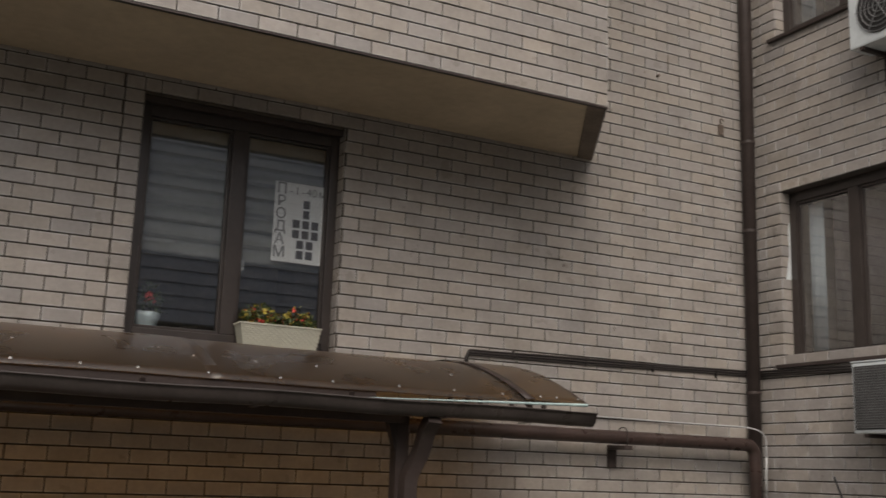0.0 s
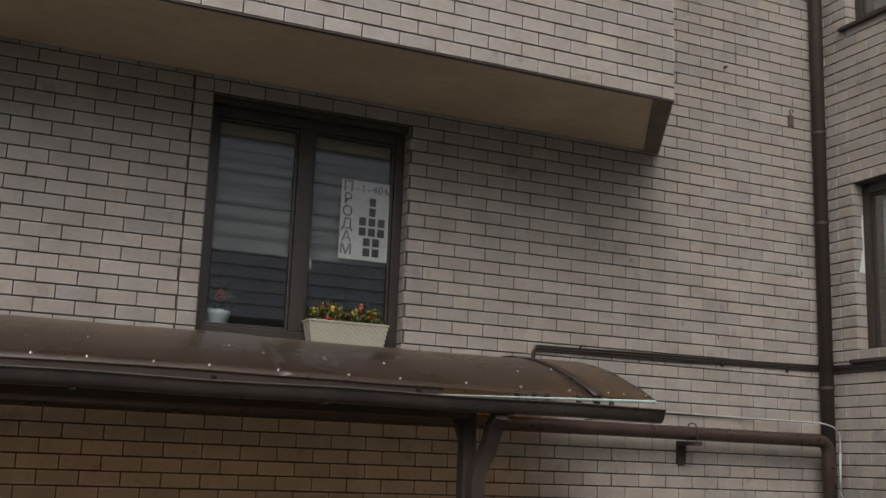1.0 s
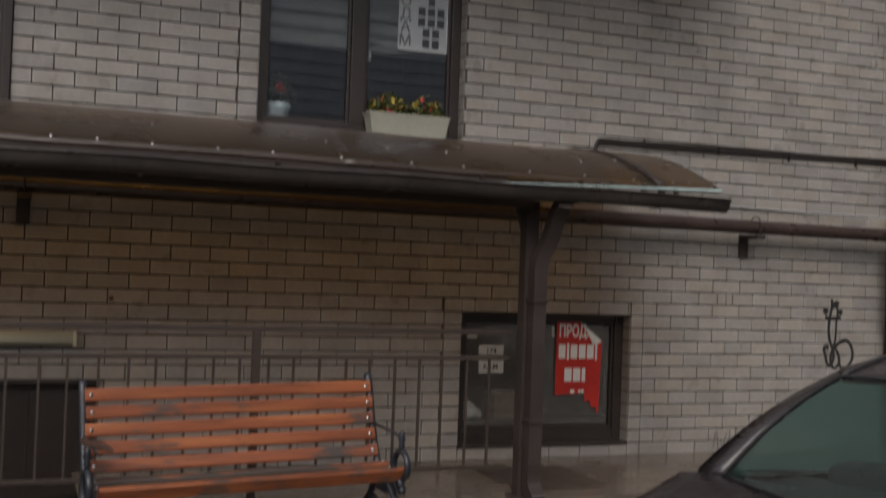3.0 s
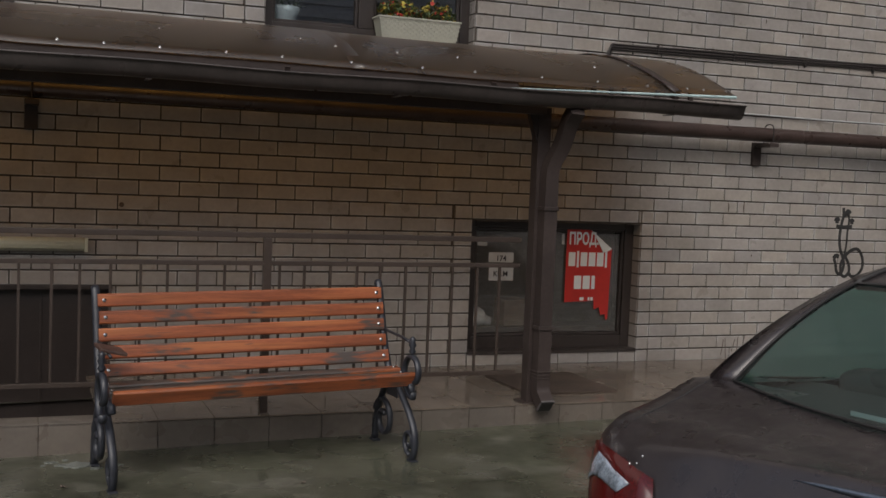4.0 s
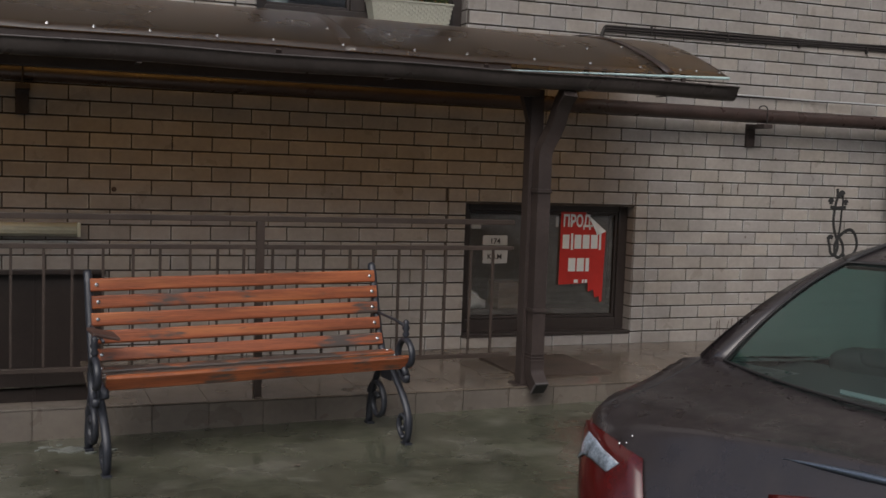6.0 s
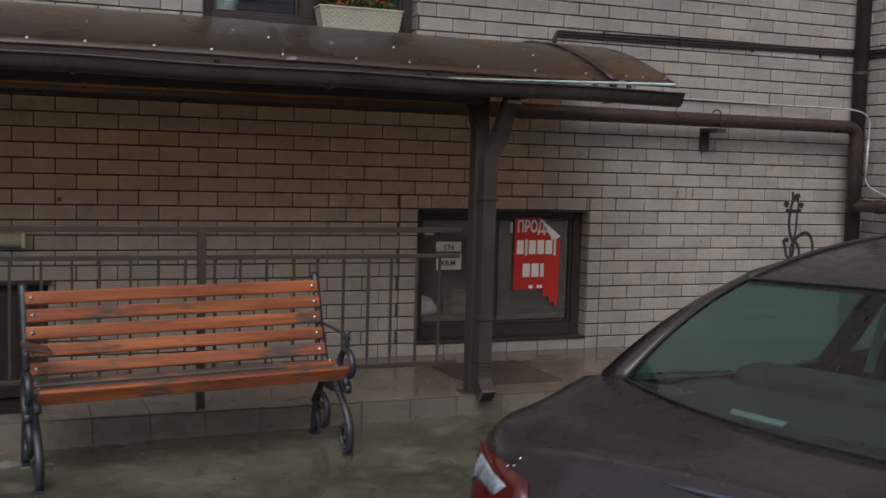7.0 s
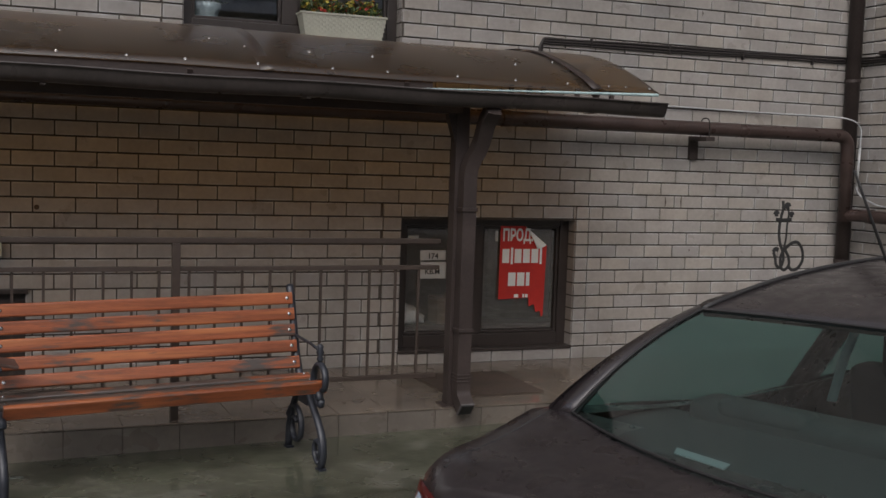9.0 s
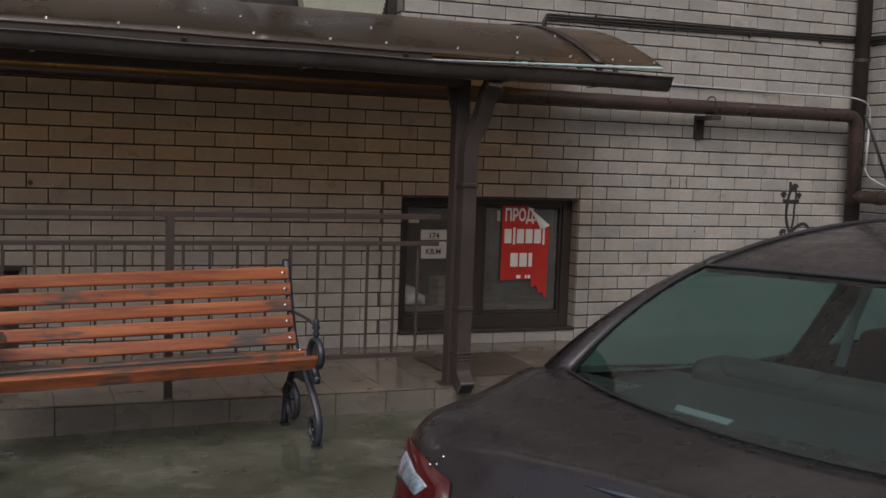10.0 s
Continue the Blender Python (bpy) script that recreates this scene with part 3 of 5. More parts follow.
# paper notice behind the upper right light
xm = UW[0] + (UW[1] - UW[0]) * 0.485
notice = thing("paper_notice", (2.64, 0.148, 3.12), "white hand-lettered paper notice taped inside the upper window", "notice")
NX0, NX1, NZ0, NZ1 = 2.487, 2.892, 3.125, 3.735
part("sheet", boxes((NX0, NX1, 0.1482, 0.1495, NZ0, NZ1)), PAPER, notice)
face = pose(0, 0, 0, 90, 0, 0)
for i, ch in enumerate("ПРОДАМ"):
    text_mesh(ch, 0.115, Matrix.Translation((NX0 + 0.055, 0.1470, NZ1 - 0.055 - 0.097 * i)) @ face, INK_GREY, "letter", notice, bold=0.001)
for i, ch in enumerate("-1-40м"):
    text_mesh(ch, 0.085, Matrix.Translation((NX0 + 0.130 + (0.046 * i if i < 5 else 0.248), 0.1470, NZ1 - 0.06)) @ face, INK_GREY, "letter", notice)
for i, (w_, n_) in enumerate(((0.05, 1), (0.05, 1), (0.055, 3), (0.055, 3), (0.055, 2), (0.055, 2))):
    for k in range(n_):
        cx = NX0 + 0.255 + (k - (n_ - 1) / 2) * 0.075
        z = NZ1 - 0.125 - 0.078 * i
        part("bar", boxes((cx - w_ / 2, cx + w_ / 2, 0.1465, 0.1478, z - 0.062, z)), INK, notice)

# window catch, pot and planter at the upper window
catch = solid("window_fan", boxes((2.225, 2.295, 0.17, 0.18, 3.02, 3.10), bevel=0.004), WHITE, "small white square air valve inside the window pane", "valve")


def flower_mass(cx, cy, z, rx, ry, h, n, seed):
    rnd = random.Random(seed)
    leaves, yellow, red = bmesh.new(), bmesh.new(), bmesh.new()
    for i in range(n):
        a, r = rnd.uniform(0, 6.28), rnd.random() ** 0.5
        lump = 0.62 + 0.38 * math.cos(a * 2 + seed) + 0.2 * rnd.random()
        x, y = cx + rx * r * math.cos(a), cy + ry * r * math.sin(a)
        zz = z + h * rnd.random() ** 0.8 * (1.05 - 0.6 * r * r) * (0.6 + 0.4 * lump)
        which = rnd.random()
        s = rnd.uniform(0.010, 0.019)
        tgt = leaves if which < 0.68 else yellow if which < 0.9 else red
        m = Matrix.Translation((x, y, zz)) @ Euler((rnd.uniform(-1.2, 1.2), rnd.uniform(-1.2, 1.2), rnd.uniform(0, 6.3))).to_matrix().to_4x4()
        if tgt is leaves:
            q = [(-s * 1.6, 0, 0), (0, -s * 0.6, 0.004), (s * 1.6, 0, 0), (0, s * 0.6, 0.004)]
            tgt.faces.new([tgt.verts.new(m @ Vector(p)) for p in q])
        else:
            c = tgt.verts.new(m @ Vector((0, 0, 0.003)))
            ring = [tgt.verts.new(m @ Vector((s * (1 if k % 2 else 0.62) * math.cos(k * 0.628), s * (1 if k % 2 else 0.62) * math.sin(k * 0.628), 0.006))) for k in range(10)]
            for k in range(10):
                tgt.faces.new((c, ring[k], ring[(k + 1) % 10]))
    return leaves, yellow, red


PLX, PLY, PLZ = 2.530, 0.012, 2.456
planter = thing("flower_box", (PLX, PLY, PLZ), "long white woven planter with yellow and red flowers on the sill", "planter")
bm = bmesh.new()
for i in range(9):
    t = i / 8
    w_, d_ = 0.272 + 0.03 * t, 0.062 + 0.014 * t
    ring = [(PLX + sx * w_, PLY + sy * d_, PLZ + 0.155 * t) for sx, sy in ((-1, -1), (1, -1), (1, 1), (-1, 1))]
    vs = [bm.verts.new(p) for p in ring]
    if i:
        for k in range(4):
            bm.faces.new((last[k], last[(k + 1) % 4], vs[(k + 1) % 4], vs[k]))
    else:
        bm.faces.new(vs[::-1])
    last = vs
part("box", bm, WICKER, planter)
bm = bmesh.new()
for i in range(10):
    t = (i + 0.5) / 10
    w_, d_ = 0.272 + 0.03 * t, 0.062 + 0.014 * t
    for k in range(26):
        if (i + k) % 2:
            x = PLX - w_ + 2 * w_ * (k + 0.5) / 26
            box(bm, x - 0.0135, x + 0.0135, PLY - d_ - 0.005, PLY - d_ + 0.002, PLZ + 0.155 * t - 0.007, PLZ + 0.155 * t + 0.007)
tagged(part("weave", bm, WICKER, planter), kind="stuff")
part("rim", boxes((PLX - 0.309, PLX + 0.309, PLY - 0.086, PLY + 0.084, PLZ + 0.153, PLZ + 0.168), bevel=0.005), WICKER, planter)
for nm, b_, mt in zip(("foliage", "yellow_bloom", "red_bloom"), flower_mass(PLX - 0.14, PLY, PLZ + 0.165, 0.15, 0.08, 0.15, 420, 1), (LEAF, PETAL_Y, PETAL_R)):
    tagged(part(nm, b_, mt, planter), kind="stuff")
for nm, b_, mt in zip(("foliage", "yellow_bloom", "red_bloom"), flower_mass(PLX + 0.145, PLY, PLZ + 0.165, 0.14, 0.08, 0.15, 380, 5), (LEAF, PETAL_Y, PETAL_R)):
    tagged(part(nm, b_, mt, planter), kind="stuff")

pot = thing("flower_pot", (1.63, 0.24, 2.56), "pale blue pot with a red geranium inside the window", "pot plant")
part("pot", lathe([(0.075, 2.50), (0.085, 2.60), (0.10, 2.63), (0.10, 2.66), (0.09, 2.66)], (1.63, 0.24, 0)), PALEBLUE, pot, smooth=True)
lv, yl, rd = flower_mass(1.63, 0.24, 2.66, 0.15, 0.10, 0.24, 260, 9)
yl.free()
tagged(part("foliage", lv, LEAF, pot), kind="stuff")
rd.free()
rd = bmesh.new()
for k in range(14):
    rnd = random.Random(k)
    bmesh.ops.create_icosphere(rd, subdivisions=1, radius=0.018, matrix=Matrix.Translation((1.64 + rnd.uniform(-0.04, 0.04), 0.21 + rnd.uniform(-0.02, 0.02), 2.77 + rnd.uniform(-0.03, 0.03))))
part("red_bloom", rd, PETAL_R, pot)
inner = solid("inner_ledge", boxes((UW[0], UW[1], 0.181, 0.42, UW[2], UW[2] + 0.06)), WHITE, "pale inner window ledge of the upper window", "ledge", kind="structure")

# low window: red banner, papers, things on the ledge
banner = thing("red_banner", (4.08, 0.126, 0.45), "torn red sale banner with white lettering on the low window", "banner")
bm = bmesh.new()
BX0, BX1, BTOP = 3.862, 4.262, 1.157
edge = [(BX0, 0.592), (BX0 + 0.12, 0.598), (BX0 + 0.20, 0.600), (BX0 + 0.255, 0.606), (BX0 + 0.262, 0.535), (BX0 + 0.305, 0.552), (BX0 + 0.325, 0.488), (BX0 + 0.36, 0.500),
        (BX0 + 0.372, 0.448), (BX1 - 0.012, 0.462), (BX1, 1.012), (BX1 - 0.19, BTOP), (BX0, BTOP)]
fr = [bm.verts.new((x, 0.126, z)) for x, z in edge]
bk = [bm.verts.new((x, 0.1265, z)) for x, z in edge]
bm.faces.new(fr)
bm.faces.new(bk[::-1])
for i in range(len(edge)):
    bm.faces.new((fr[i], bk[i], bk[(i + 1) % len(edge)], fr[(i + 1) % len(edge)]))
part("sheet", bm, REDSHEET, banner)
# the loose top corner has rolled over and shows its white back
rows = [[(BX1 - 0.19 + 0.19 * t - 0.085 * s * t, 0.1235 - 0.020 * math.sin(2.6 * s * max(0.15, t)), BTOP - 0.145 * t - 0.030 * s * t) for s in (0.0, 0.25, 0.5, 0.75, 1.0)] for t in (0.0, 0.2, 0.4, 0.6, 0.8, 1.0)]
part("curled_corner", thicken(grid(rows), 0.0008), PAPER, banner, "curled white paper back")
text_mesh("ПРОД.", 0.125, Matrix.Translation((BX0 + 0.150, 0.1245, 1.083)) @ face, PAPER, "lettering", banner, bold=0.004, width=0.66)
for row_z, x, glyphs in ((0.928, BX0 + 0.022, ((0.058, 0.054), (0.018, 0.064), (0.058, 0.054), (0.058, 0.054), (0.058, 0.054), (0.018, 0.064))),
                         (0.748, BX0 + 0.078, ((0.062, 0.052), (0.062, 0.052), (0.030, 0.052)))):
    for w_, h_ in glyphs:
        part("bar", boxes((x, x + w_, 0.1242, 0.1254, row_z - h_, row_z + h_)), PAPER, banner)
        x += w_ + 0.014
for x, w_ in ((BX0 + 0.133, 0.036), (BX0 + 0.205, 0.016), (BX0 + 0.228, 0.022)):
    part("bar", boxes((x, x + w_, 0.1242, 0.1254, 0.606, 0.632)), PAPER, banner)

papers = thing("paper_sheets", (3.28, 0.14, 0.75), "white printed sheets taped on the low window", "paper")
part("sheet", boxes((3.222, 3.425, 0.139, 0.1405, 0.758, 0.882)), PAPER_DIM, papers)
part("sheet", boxes((3.218, 3.422, 0.141, 0.1425, 0.896, 0.970)), PAPER_DIM, papers)
text_mesh("KB.M", 0.055, Matrix.Translation((3.318, 0.1375, 0.808)) @ face, INK, "lettering", papers, bold=0.001)
text_mesh("174", 0.058, Matrix.Translation((3.320, 0.1385, 0.925)) @ face, INK, "lettering", papers, bold=0.001)
part("tag", boxes((3.12, 3.20, 0.139, 0.1405, 1.02, 1.08)), PAPER_DIM, papers)
tape = solid("paper_tag", boxes((3.825, 3.85, 0.138, 0.1395, 1.04, 1.12)), PAPER_DIM, "small pale paper strip on the glass", "paper")
bm = bmesh.new()
bmesh.ops.create_icosphere(bm, subdivisions=3, radius=1.0)
for v in bm.verts:
    k = 1 + 0.5 * noise.noise(v.co * 2.3)
    v.co = Vector((3.17 + v.co.x * 0.14 * k, 0.30 + v.co.y * 0.08, max(0.40, 0.46 + (v.co.z - 0.35 * v.co.x) * 0.085 * k)))
solid("plastic_bag", bm, PAPER, "crumpled pale plastic bag behind the low window", "bag", smooth=True)
solid("cardboard_box", boxes((3.40, 3.60, 0.22, 0.42, 0.40, 0.60), bevel=0.004), CARDBOARD, "small brown cardboard box behind the low window", "box")
solid("low_ledge", boxes((BW[0], BW[1], 0.187, 0.44, BW[2], 0.40)), FRAME, "dark inner ledge of the low window", "ledge", kind="structure")

# dark shutter near the floor, with its lip
sh = thing("shutter", (-0.5, 0.05, -1.3), "dark brown shuttered opening down in the stair pit", "shutter", kind="structure")
part("shutter_panel", boxes((VENT[0], VENT[1], 0.05, 0.08, VENT[2], VENT[3])), FRAME, sh)
for x in (-1.2, -0.78, -0.36, 0.06):
    part("seam", boxes((x - 0.008, x + 0.008, 0.042, 0.049, VENT[2] + 0.01, VENT[3] - 0.01), bevel=0.002), FRAME, sh)
part("lip", boxes((VENT[0] - 0.02, VENT[1] + 0.02, -0.03, 0.049, VENT[3] - 0.02, VENT[3] + 0.012), bevel=0.004), FRAME, sh)


# ---------------------------------------------------------------- canopy
CX0, CX1 = -4.2, 4.13
canopy = thing("canopy", (2.9, -0.8, PORCH), "smoked brown plastic canopy on brown steel posts over the porch", "canopy")


def arch(t, lift=0.0):
    """The roof's section from the front edge (t=0) to the wall (t=1)."""
    y = -1.56 + 1.54 * t
    z = 2.083 + 0.337 * math.sin(min(1.0, t * 1.18) * math.pi / 2) ** 0.9 - 0.01 * max(0, t - 0.8)
    return y, z + lift


def sheet(x0, x1, lift, seed, t0=0.0, nx=24):
    rows = []
    for i in range(nx + 1):
        x = x0 + (x1 - x0) * i / nx
        row = []
        for k in range(17):
            t = t0 + (1 - t0) * k / 16
            y, z = arch(t, lift)
            wave = 0.010 * noise.noise((x * 1.6, y * 2.0, seed)) * (1 - 0.5 * t)
            row.append((x, y, z + wave))
        rows.append(row)
    return thicken(grid(rows), 0.006)


for a, b, lift in ((CX0, -2.10, 0.010), (-2.16, -0.30, 0.002), (-0.36, 1.70, 0.010), (1.62, 3.72, 0.002), (3.66, CX1, 0.011)):
    part("roof_sheet", sheet(a, b, lift, a), SHEET, canopy, "smoked brown plastic sheet", smooth=True)
for x in (-4.1, -2.1, -0.30, 1.25, 2.46, 3.69):
    bm = bmesh.new()
    sweep(bm, [(x, arch(k / 14)[0], arch(k / 14)[1] - 0.026) for k in range(15)], 0.020, 4)
    part("arch_rib", bm, STEEL, canopy)
bm = tube([(CX1 - 0.012, arch(k / 14)[0], arch(k / 14)[1] + 0.006) for k in range(15)], 0.007, 6)
part("edge_strip", bm, STEEL, canopy)
# cover strip over the last joint, and the stubs that hold the sheet off the gutter
part("cover_strip", thicken(grid([[(x, arch(k / 16)[0], arch(k / 16)[1] + 0.019) for k in range(17)] for x in (3.655, 3.688, 3.722)]), 0.003), STEEL, canopy, "dark joint cover strip", smooth=True)
for x in (3.12, 3.24, 3.33, 3.56, 3.80):
    part("spacer", boxes((x - 0.014, x + 0.014, -1.552, -1.532, 2.030, 2.098), bevel=0.003), STEEL, canopy)
rivets = [(0.086, 0.09), (0.311, 0.09), (0.588, 0.09), (0.932, 0.09), (1.232, 0.09), (1.621, 0.075), (2.04, 0.07), (2.361, 0.075), (2.791, 0.085), (3.165, 0.085), (3.514, 0.085), (3.80, 0.08), (3.92, 0.085), (4.09, 0.04),
          (-0.20, 0.09), (-0.55, 0.09), (-0.9, 0.09), (-1.25, 0.09), (-1.6, 0.09), (-1.95, 0.09),
          (1.60, 0.26), (1.97, 0.25), (2.35, 0.25), (3.30, 0.28), (3.62, 0.36), (1.42, 0.33), (0.62, 0.30)]
rivet_mesh = None
for x, t in rivets:
    y, z = arch(0.036 if t < 0.12 else t - 0.05, 0.014)
    if rivet_mesh is None:
        rivet_mesh = to_mesh("screw", lathe([(0.009, -0.004), (0.009, 0.002), (0.006, 0.003), (0.005, 0.008), (0.002, 0.009)], sides=8), CHROME)
    s = new("screw", rivet_mesh)
    s.parent = canopy
    s.location = Vector((x, y, z)) - Vector(canopy.location)
    s.rotation_euler = (radians(42), 0, 0)
part("front_beam", boxes((CX0, CX1 - 0.06, -1.45, -1.39, 1.985, 2.045), bevel=0.004), STEEL, canopy)
part("lower_beam", boxes((CX0, 2.86, -1.452, -1.388, 1.914, 1.984), bevel=0.004), STEEL, canopy)
part("drip_edge", boxes((CX0, 2.62, -1.550, -1.544, 2.000, 2.092)), STEEL, canopy)
part("wall_beam", boxes((CX0, CX1 - 0.06, -0.062, -0.004, 2.33, 2.39), bevel=0.004), STEEL, canopy)
part("middle_beam", boxes((CX0, CX1 - 0.06, -0.80, -0.76, 2.28, 2.33), bevel=0.004), STEEL, canopy)
# gutter: an open trough
GY, GZ = -1.600, 2.036
rows = []
for i in range(41):
    x = CX0 - 0.02 + (4.130 - CX0 + 0.02) * i / 40
    sag = 0.004 * math.sin(i * 0.9) - 0.006 * (x - 2) / 4
    prof = [(0.062, 0.0), (0.066, 0.008), (0.058, 0.009), (0.056, -0.02), (0.045, -0.055), (0.022, -0.078), (0, -0.084), (-0.022, -0.078), (-0.045, -0.055), (-0.058, -0.02), (-0.064, 0.002), (-0.072, 0.004), (-0.071, -0.004)]
    rows.append([(x, GY + py, GZ + pz + sag) for py, pz in prof])
gutter = part("gutter", thicken(grid(rows), -0.002), GUTTER, canopy, "dark brown half-round gutter", smooth=True)
bm = bmesh.new()
n = 12
c = bm.verts.new((4.127, GY, GZ - 0.02))
arc = [bm.verts.new((4.127, GY + 0.06 * math.cos(math.pi + math.pi * k / n), GZ - 0.008 + 0.078 * math.sin(math.pi + math.pi * k / n))) for k in range(n + 1)]
for a, b in zip(arc, arc[1:]):
    bm.faces.new((c, a, b))
part("gutter_end", thicken(bm, 0.003), STEEL, gutter)
# pale teal strip paints in the sky sheen on the wet gutter lip
part("wet_lip", tube([(2.45 + 0.16 * k, GY - 0.066, 2.034 + 0.0045 * k) for k in range(11)], [0.003 + 0.0007 * k for k in range(11)], 8), LIPSHEEN, gutter, "pale teal strip painted as sky sheen on the wet gutter lip")
for x in (0.52, 1.86, 3.05, 3.62):
    part("gutter_bracket", boxes((x - 0.012, x + 0.012, GY - 0.071, GY + 0.06, GZ - 0.089, GZ - 0.085)), STEEL, gutter)
# posts
for x in (2.905, -2.9):
    post = part("post", square_tube([(x, -1.30, PORCH), (x, -1.30, 1.965)], 0.085), STEEL, canopy)
    part("foot_plate", boxes((x - 0.075, x + 0.075, -1.365, -1.225, PORCH, PORCH + 0.008)), STEEL, post)
    part("brace", square_tube([(x, -1.30, 1.70), (x - 0.085, -1.32, 1.95)], 0.05), STEEL, post)
pipe = part("downpipe", square_tube(bend([(2.925, -1.395, 0.30), (2.925, -1.395, 1.60), (2.985, -1.43, 1.735), (2.99, -1.50, 1.88), (2.99, -1.59, 1.950)], 0.06), 0.085), STEEL, canopy, "brown square downpipe")
part("shoe", square_tube(bend([(2.925, -1.395, 0.33), (2.925, -1.395, 0.22), (2.928, -1.475, 0.150)], 0.05), 0.088), STEEL, pipe, "outlet shoe")
# lighter rim colour paints the wet glint on the outlet edge
part("shoe_rim", square_tube([(2.9279, -1.472, 0.1523), (2.9282, -1.479, 0.1465)], 0.0915), RIMGLINT, pipe, "outlet rim painted lighter as a wet glint")
# solid black cap paints the shade inside the outlet
part("mouth", square_tube([(2.9281, -1.478, 0.1475), (2.9283, -1.4815, 0.1445)], 0.078), BLACK, pipe, "black cap painted as the shaded outlet mouth")
for z in (0.31, 0.33, 0.35):
    part("ridge", boxes((2.878, 2.972, -1.444, -1.346, z - 0.004, z + 0.004), bevel=0.002), STEEL, pipe)
for z in (0.62, 1.35):
    part("pipe_clamp", boxes((2.875, 2.975, -1.445, -1.345, z - 0.012, z + 0.012), bevel=0.003), STEEL, pipe)

# ---------------------------------------------------------------- pipes and cables on the walls
run = thing("drain_pipe", (5.5, -0.17, 1.9), "brown horizontal drain pipe bracketed along the brick wall", "pipe")
PY, PZ = -0.165, 1.955
part("pipe_run", tube(bend([(-4, PY, PZ + 0.02), (3.2, PY, PZ + 0.008), (6.895, PY, PZ), (6.895, PY, 1.24)], 0.12, 8), 0.055, 16), STEEL_PIPE, run, smooth=True)
part("collar", tube([(3.70, PY, PZ + 0.006), (3.76, PY, PZ + 0.006)], 0.061, 16), STEEL_PIPE, run)
part("pipe_branch", tube(bend([(6.895, PY, 1.297), (6.972, PY - 0.12, 1.296), (6.972, -4.2, 1.27)], 0.06, 6), 0.052, 16), STEEL_PIPE, run, smooth=True)
part("collar", tube([(6.972, PY - 0.20, 1.2955), (6.972, PY - 0.25, 1.295)], 0.060, 16), STEEL_PIPE, run)
for x in (5.465, -0.02):
    br = part("bracket", boxes((x - 0.04, x + 0.04, -0.03, -0.002, 1.715, 1.90), (x - 0.04, x + 0.045, -0.24, -0.0302, 1.862, 1.895), bevel=0.004), STEEL, run)
    part("u_bolt", tube(bend([(x, PY - 0.058, 1.89), (x, PY - 0.058, 2.04), (x, PY + 0.058, 2.04), (x, PY + 0.058, 1.89)], 0.055, 6), 0.005, 6), DARKCABLE, br)

down = thing("corner_downpipe", (7.0, -0.11, 0), "dark brown downpipe in the corner of the walls", "downpipe")
part("pipe", tube([(6.985, -0.075, 0.10), (6.985, -0.075, TOP)], 0.060, 18), STEEL, down, smooth=True)
for z in (0.9, 2.42, 3.9, 4.75, 6.3):
    part("clamp", tube([(6.985, -0.075, z - 0.014), (6.985, -0.075, z + 0.014)], 0.066, 18), STEEL, down)

bundle = thing("cable_bundle", (5.5, -0.02, 2.57), "dark cables clipped along the brick wall", "cable")
for k, (dz, r, dy) in enumerate(((0.024, 0.009, -0.012), (0.004, 0.010, -0.013), (-0.014, 0.008, -0.011))):
    pts = [(4.08 - 0.01 * k, dy, 2.40), (4.085 - 0.01 * k, dy, 2.555 + dz)]
    pts += [(4.4 + 0.4 * i, dy, 2.555 + dz + 0.007 * i * 0.75 + 0.004 * math.sin(i * 1.3 + k)) for i in range(7)] + [(CORNER - 0.02, dy, 2.595 + dz)]
    pts += [(CORNER - 0.018, -0.3, 2.59 + dz), (CORNER - 0.018, -0.8, 2.58 + dz), (CORNER - 0.018, -1.42, 2.565 + dz)]
    part("cable", tube(bend(pts, 0.03, 4), r, 8), DARKCABLE, bundle, smooth=True)
for x in (4.5, 5.2, 5.9, 6.6):
    part("clip", boxes((x - 0.006, x + 0.006, -0.026, -0.001, 2.535, 2.600), bevel=0.002), DARKCABLE, bundle)

wire = thing("grey_cable", (6.0, -0.02, 2.12), "thin grey cable slung from the canopy to the corner", "cable")
pts = [(4.10, -0.9, 2.05), (4.3, -0.30, 2.11), (4.7, -0.03, 2.135), (5.4, -0.02, 2.125), (6.1, -0.02, 2.118), (6.7, -0.10, 2.112), (6.84, -0.17, 2.105), (6.95, -0.19, 2.075),
       (7.01, -0.185, 2.02), (7.012, -0.18, 1.80), (7.005, -0.175, 1.51), (7.035, -0.195, 1.455), (7.06, -0.36, 1.385), (7.07, -0.62, 1.372)]
part("cable", tube(bend(pts, 0.06, 5), 0.006, 8), ALU, wire, smooth=True)
part("sleeve", tube([(7.0115, -0.181, 1.86), (7.008, -0.178, 1.68), (7.005, -0.175, 1.54)], 0.0095, 8), PAPER_DIM, wire, "worn grey cable sleeve", smooth=True)

# loose bits on the walls
hook = thing("wall_anchor", (6.72, -0.02, 4.86), "rusty anchor with a stain on the brick wall", "anchor")
part("plate", boxes((6.69, 6.75, -0.012, -0.001, 4.80, 4.90), bevel=0.003), STAIN, hook)
part("eye", tube([(6.72 + 0.02 * math.cos(a), -0.02, 4.93 + 0.025 * math.sin(a)) for a in [k * 0.6 for k in range(9)]], 0.005, 6), STAIN, hook)
hole = solid("drill_hole", lathe([(0.012, -0.003), (0.016, 0.0), (0.012, 0.01)], (0.539, -0.001, 1.257), 10, "y"), STAIN, "small dark plugged hole in the brick wall", "hole")
scr = thing("wall_scratches", (5.36, 0, 0.24), "faint dark scratched marks low on the brick wall", "scratches")
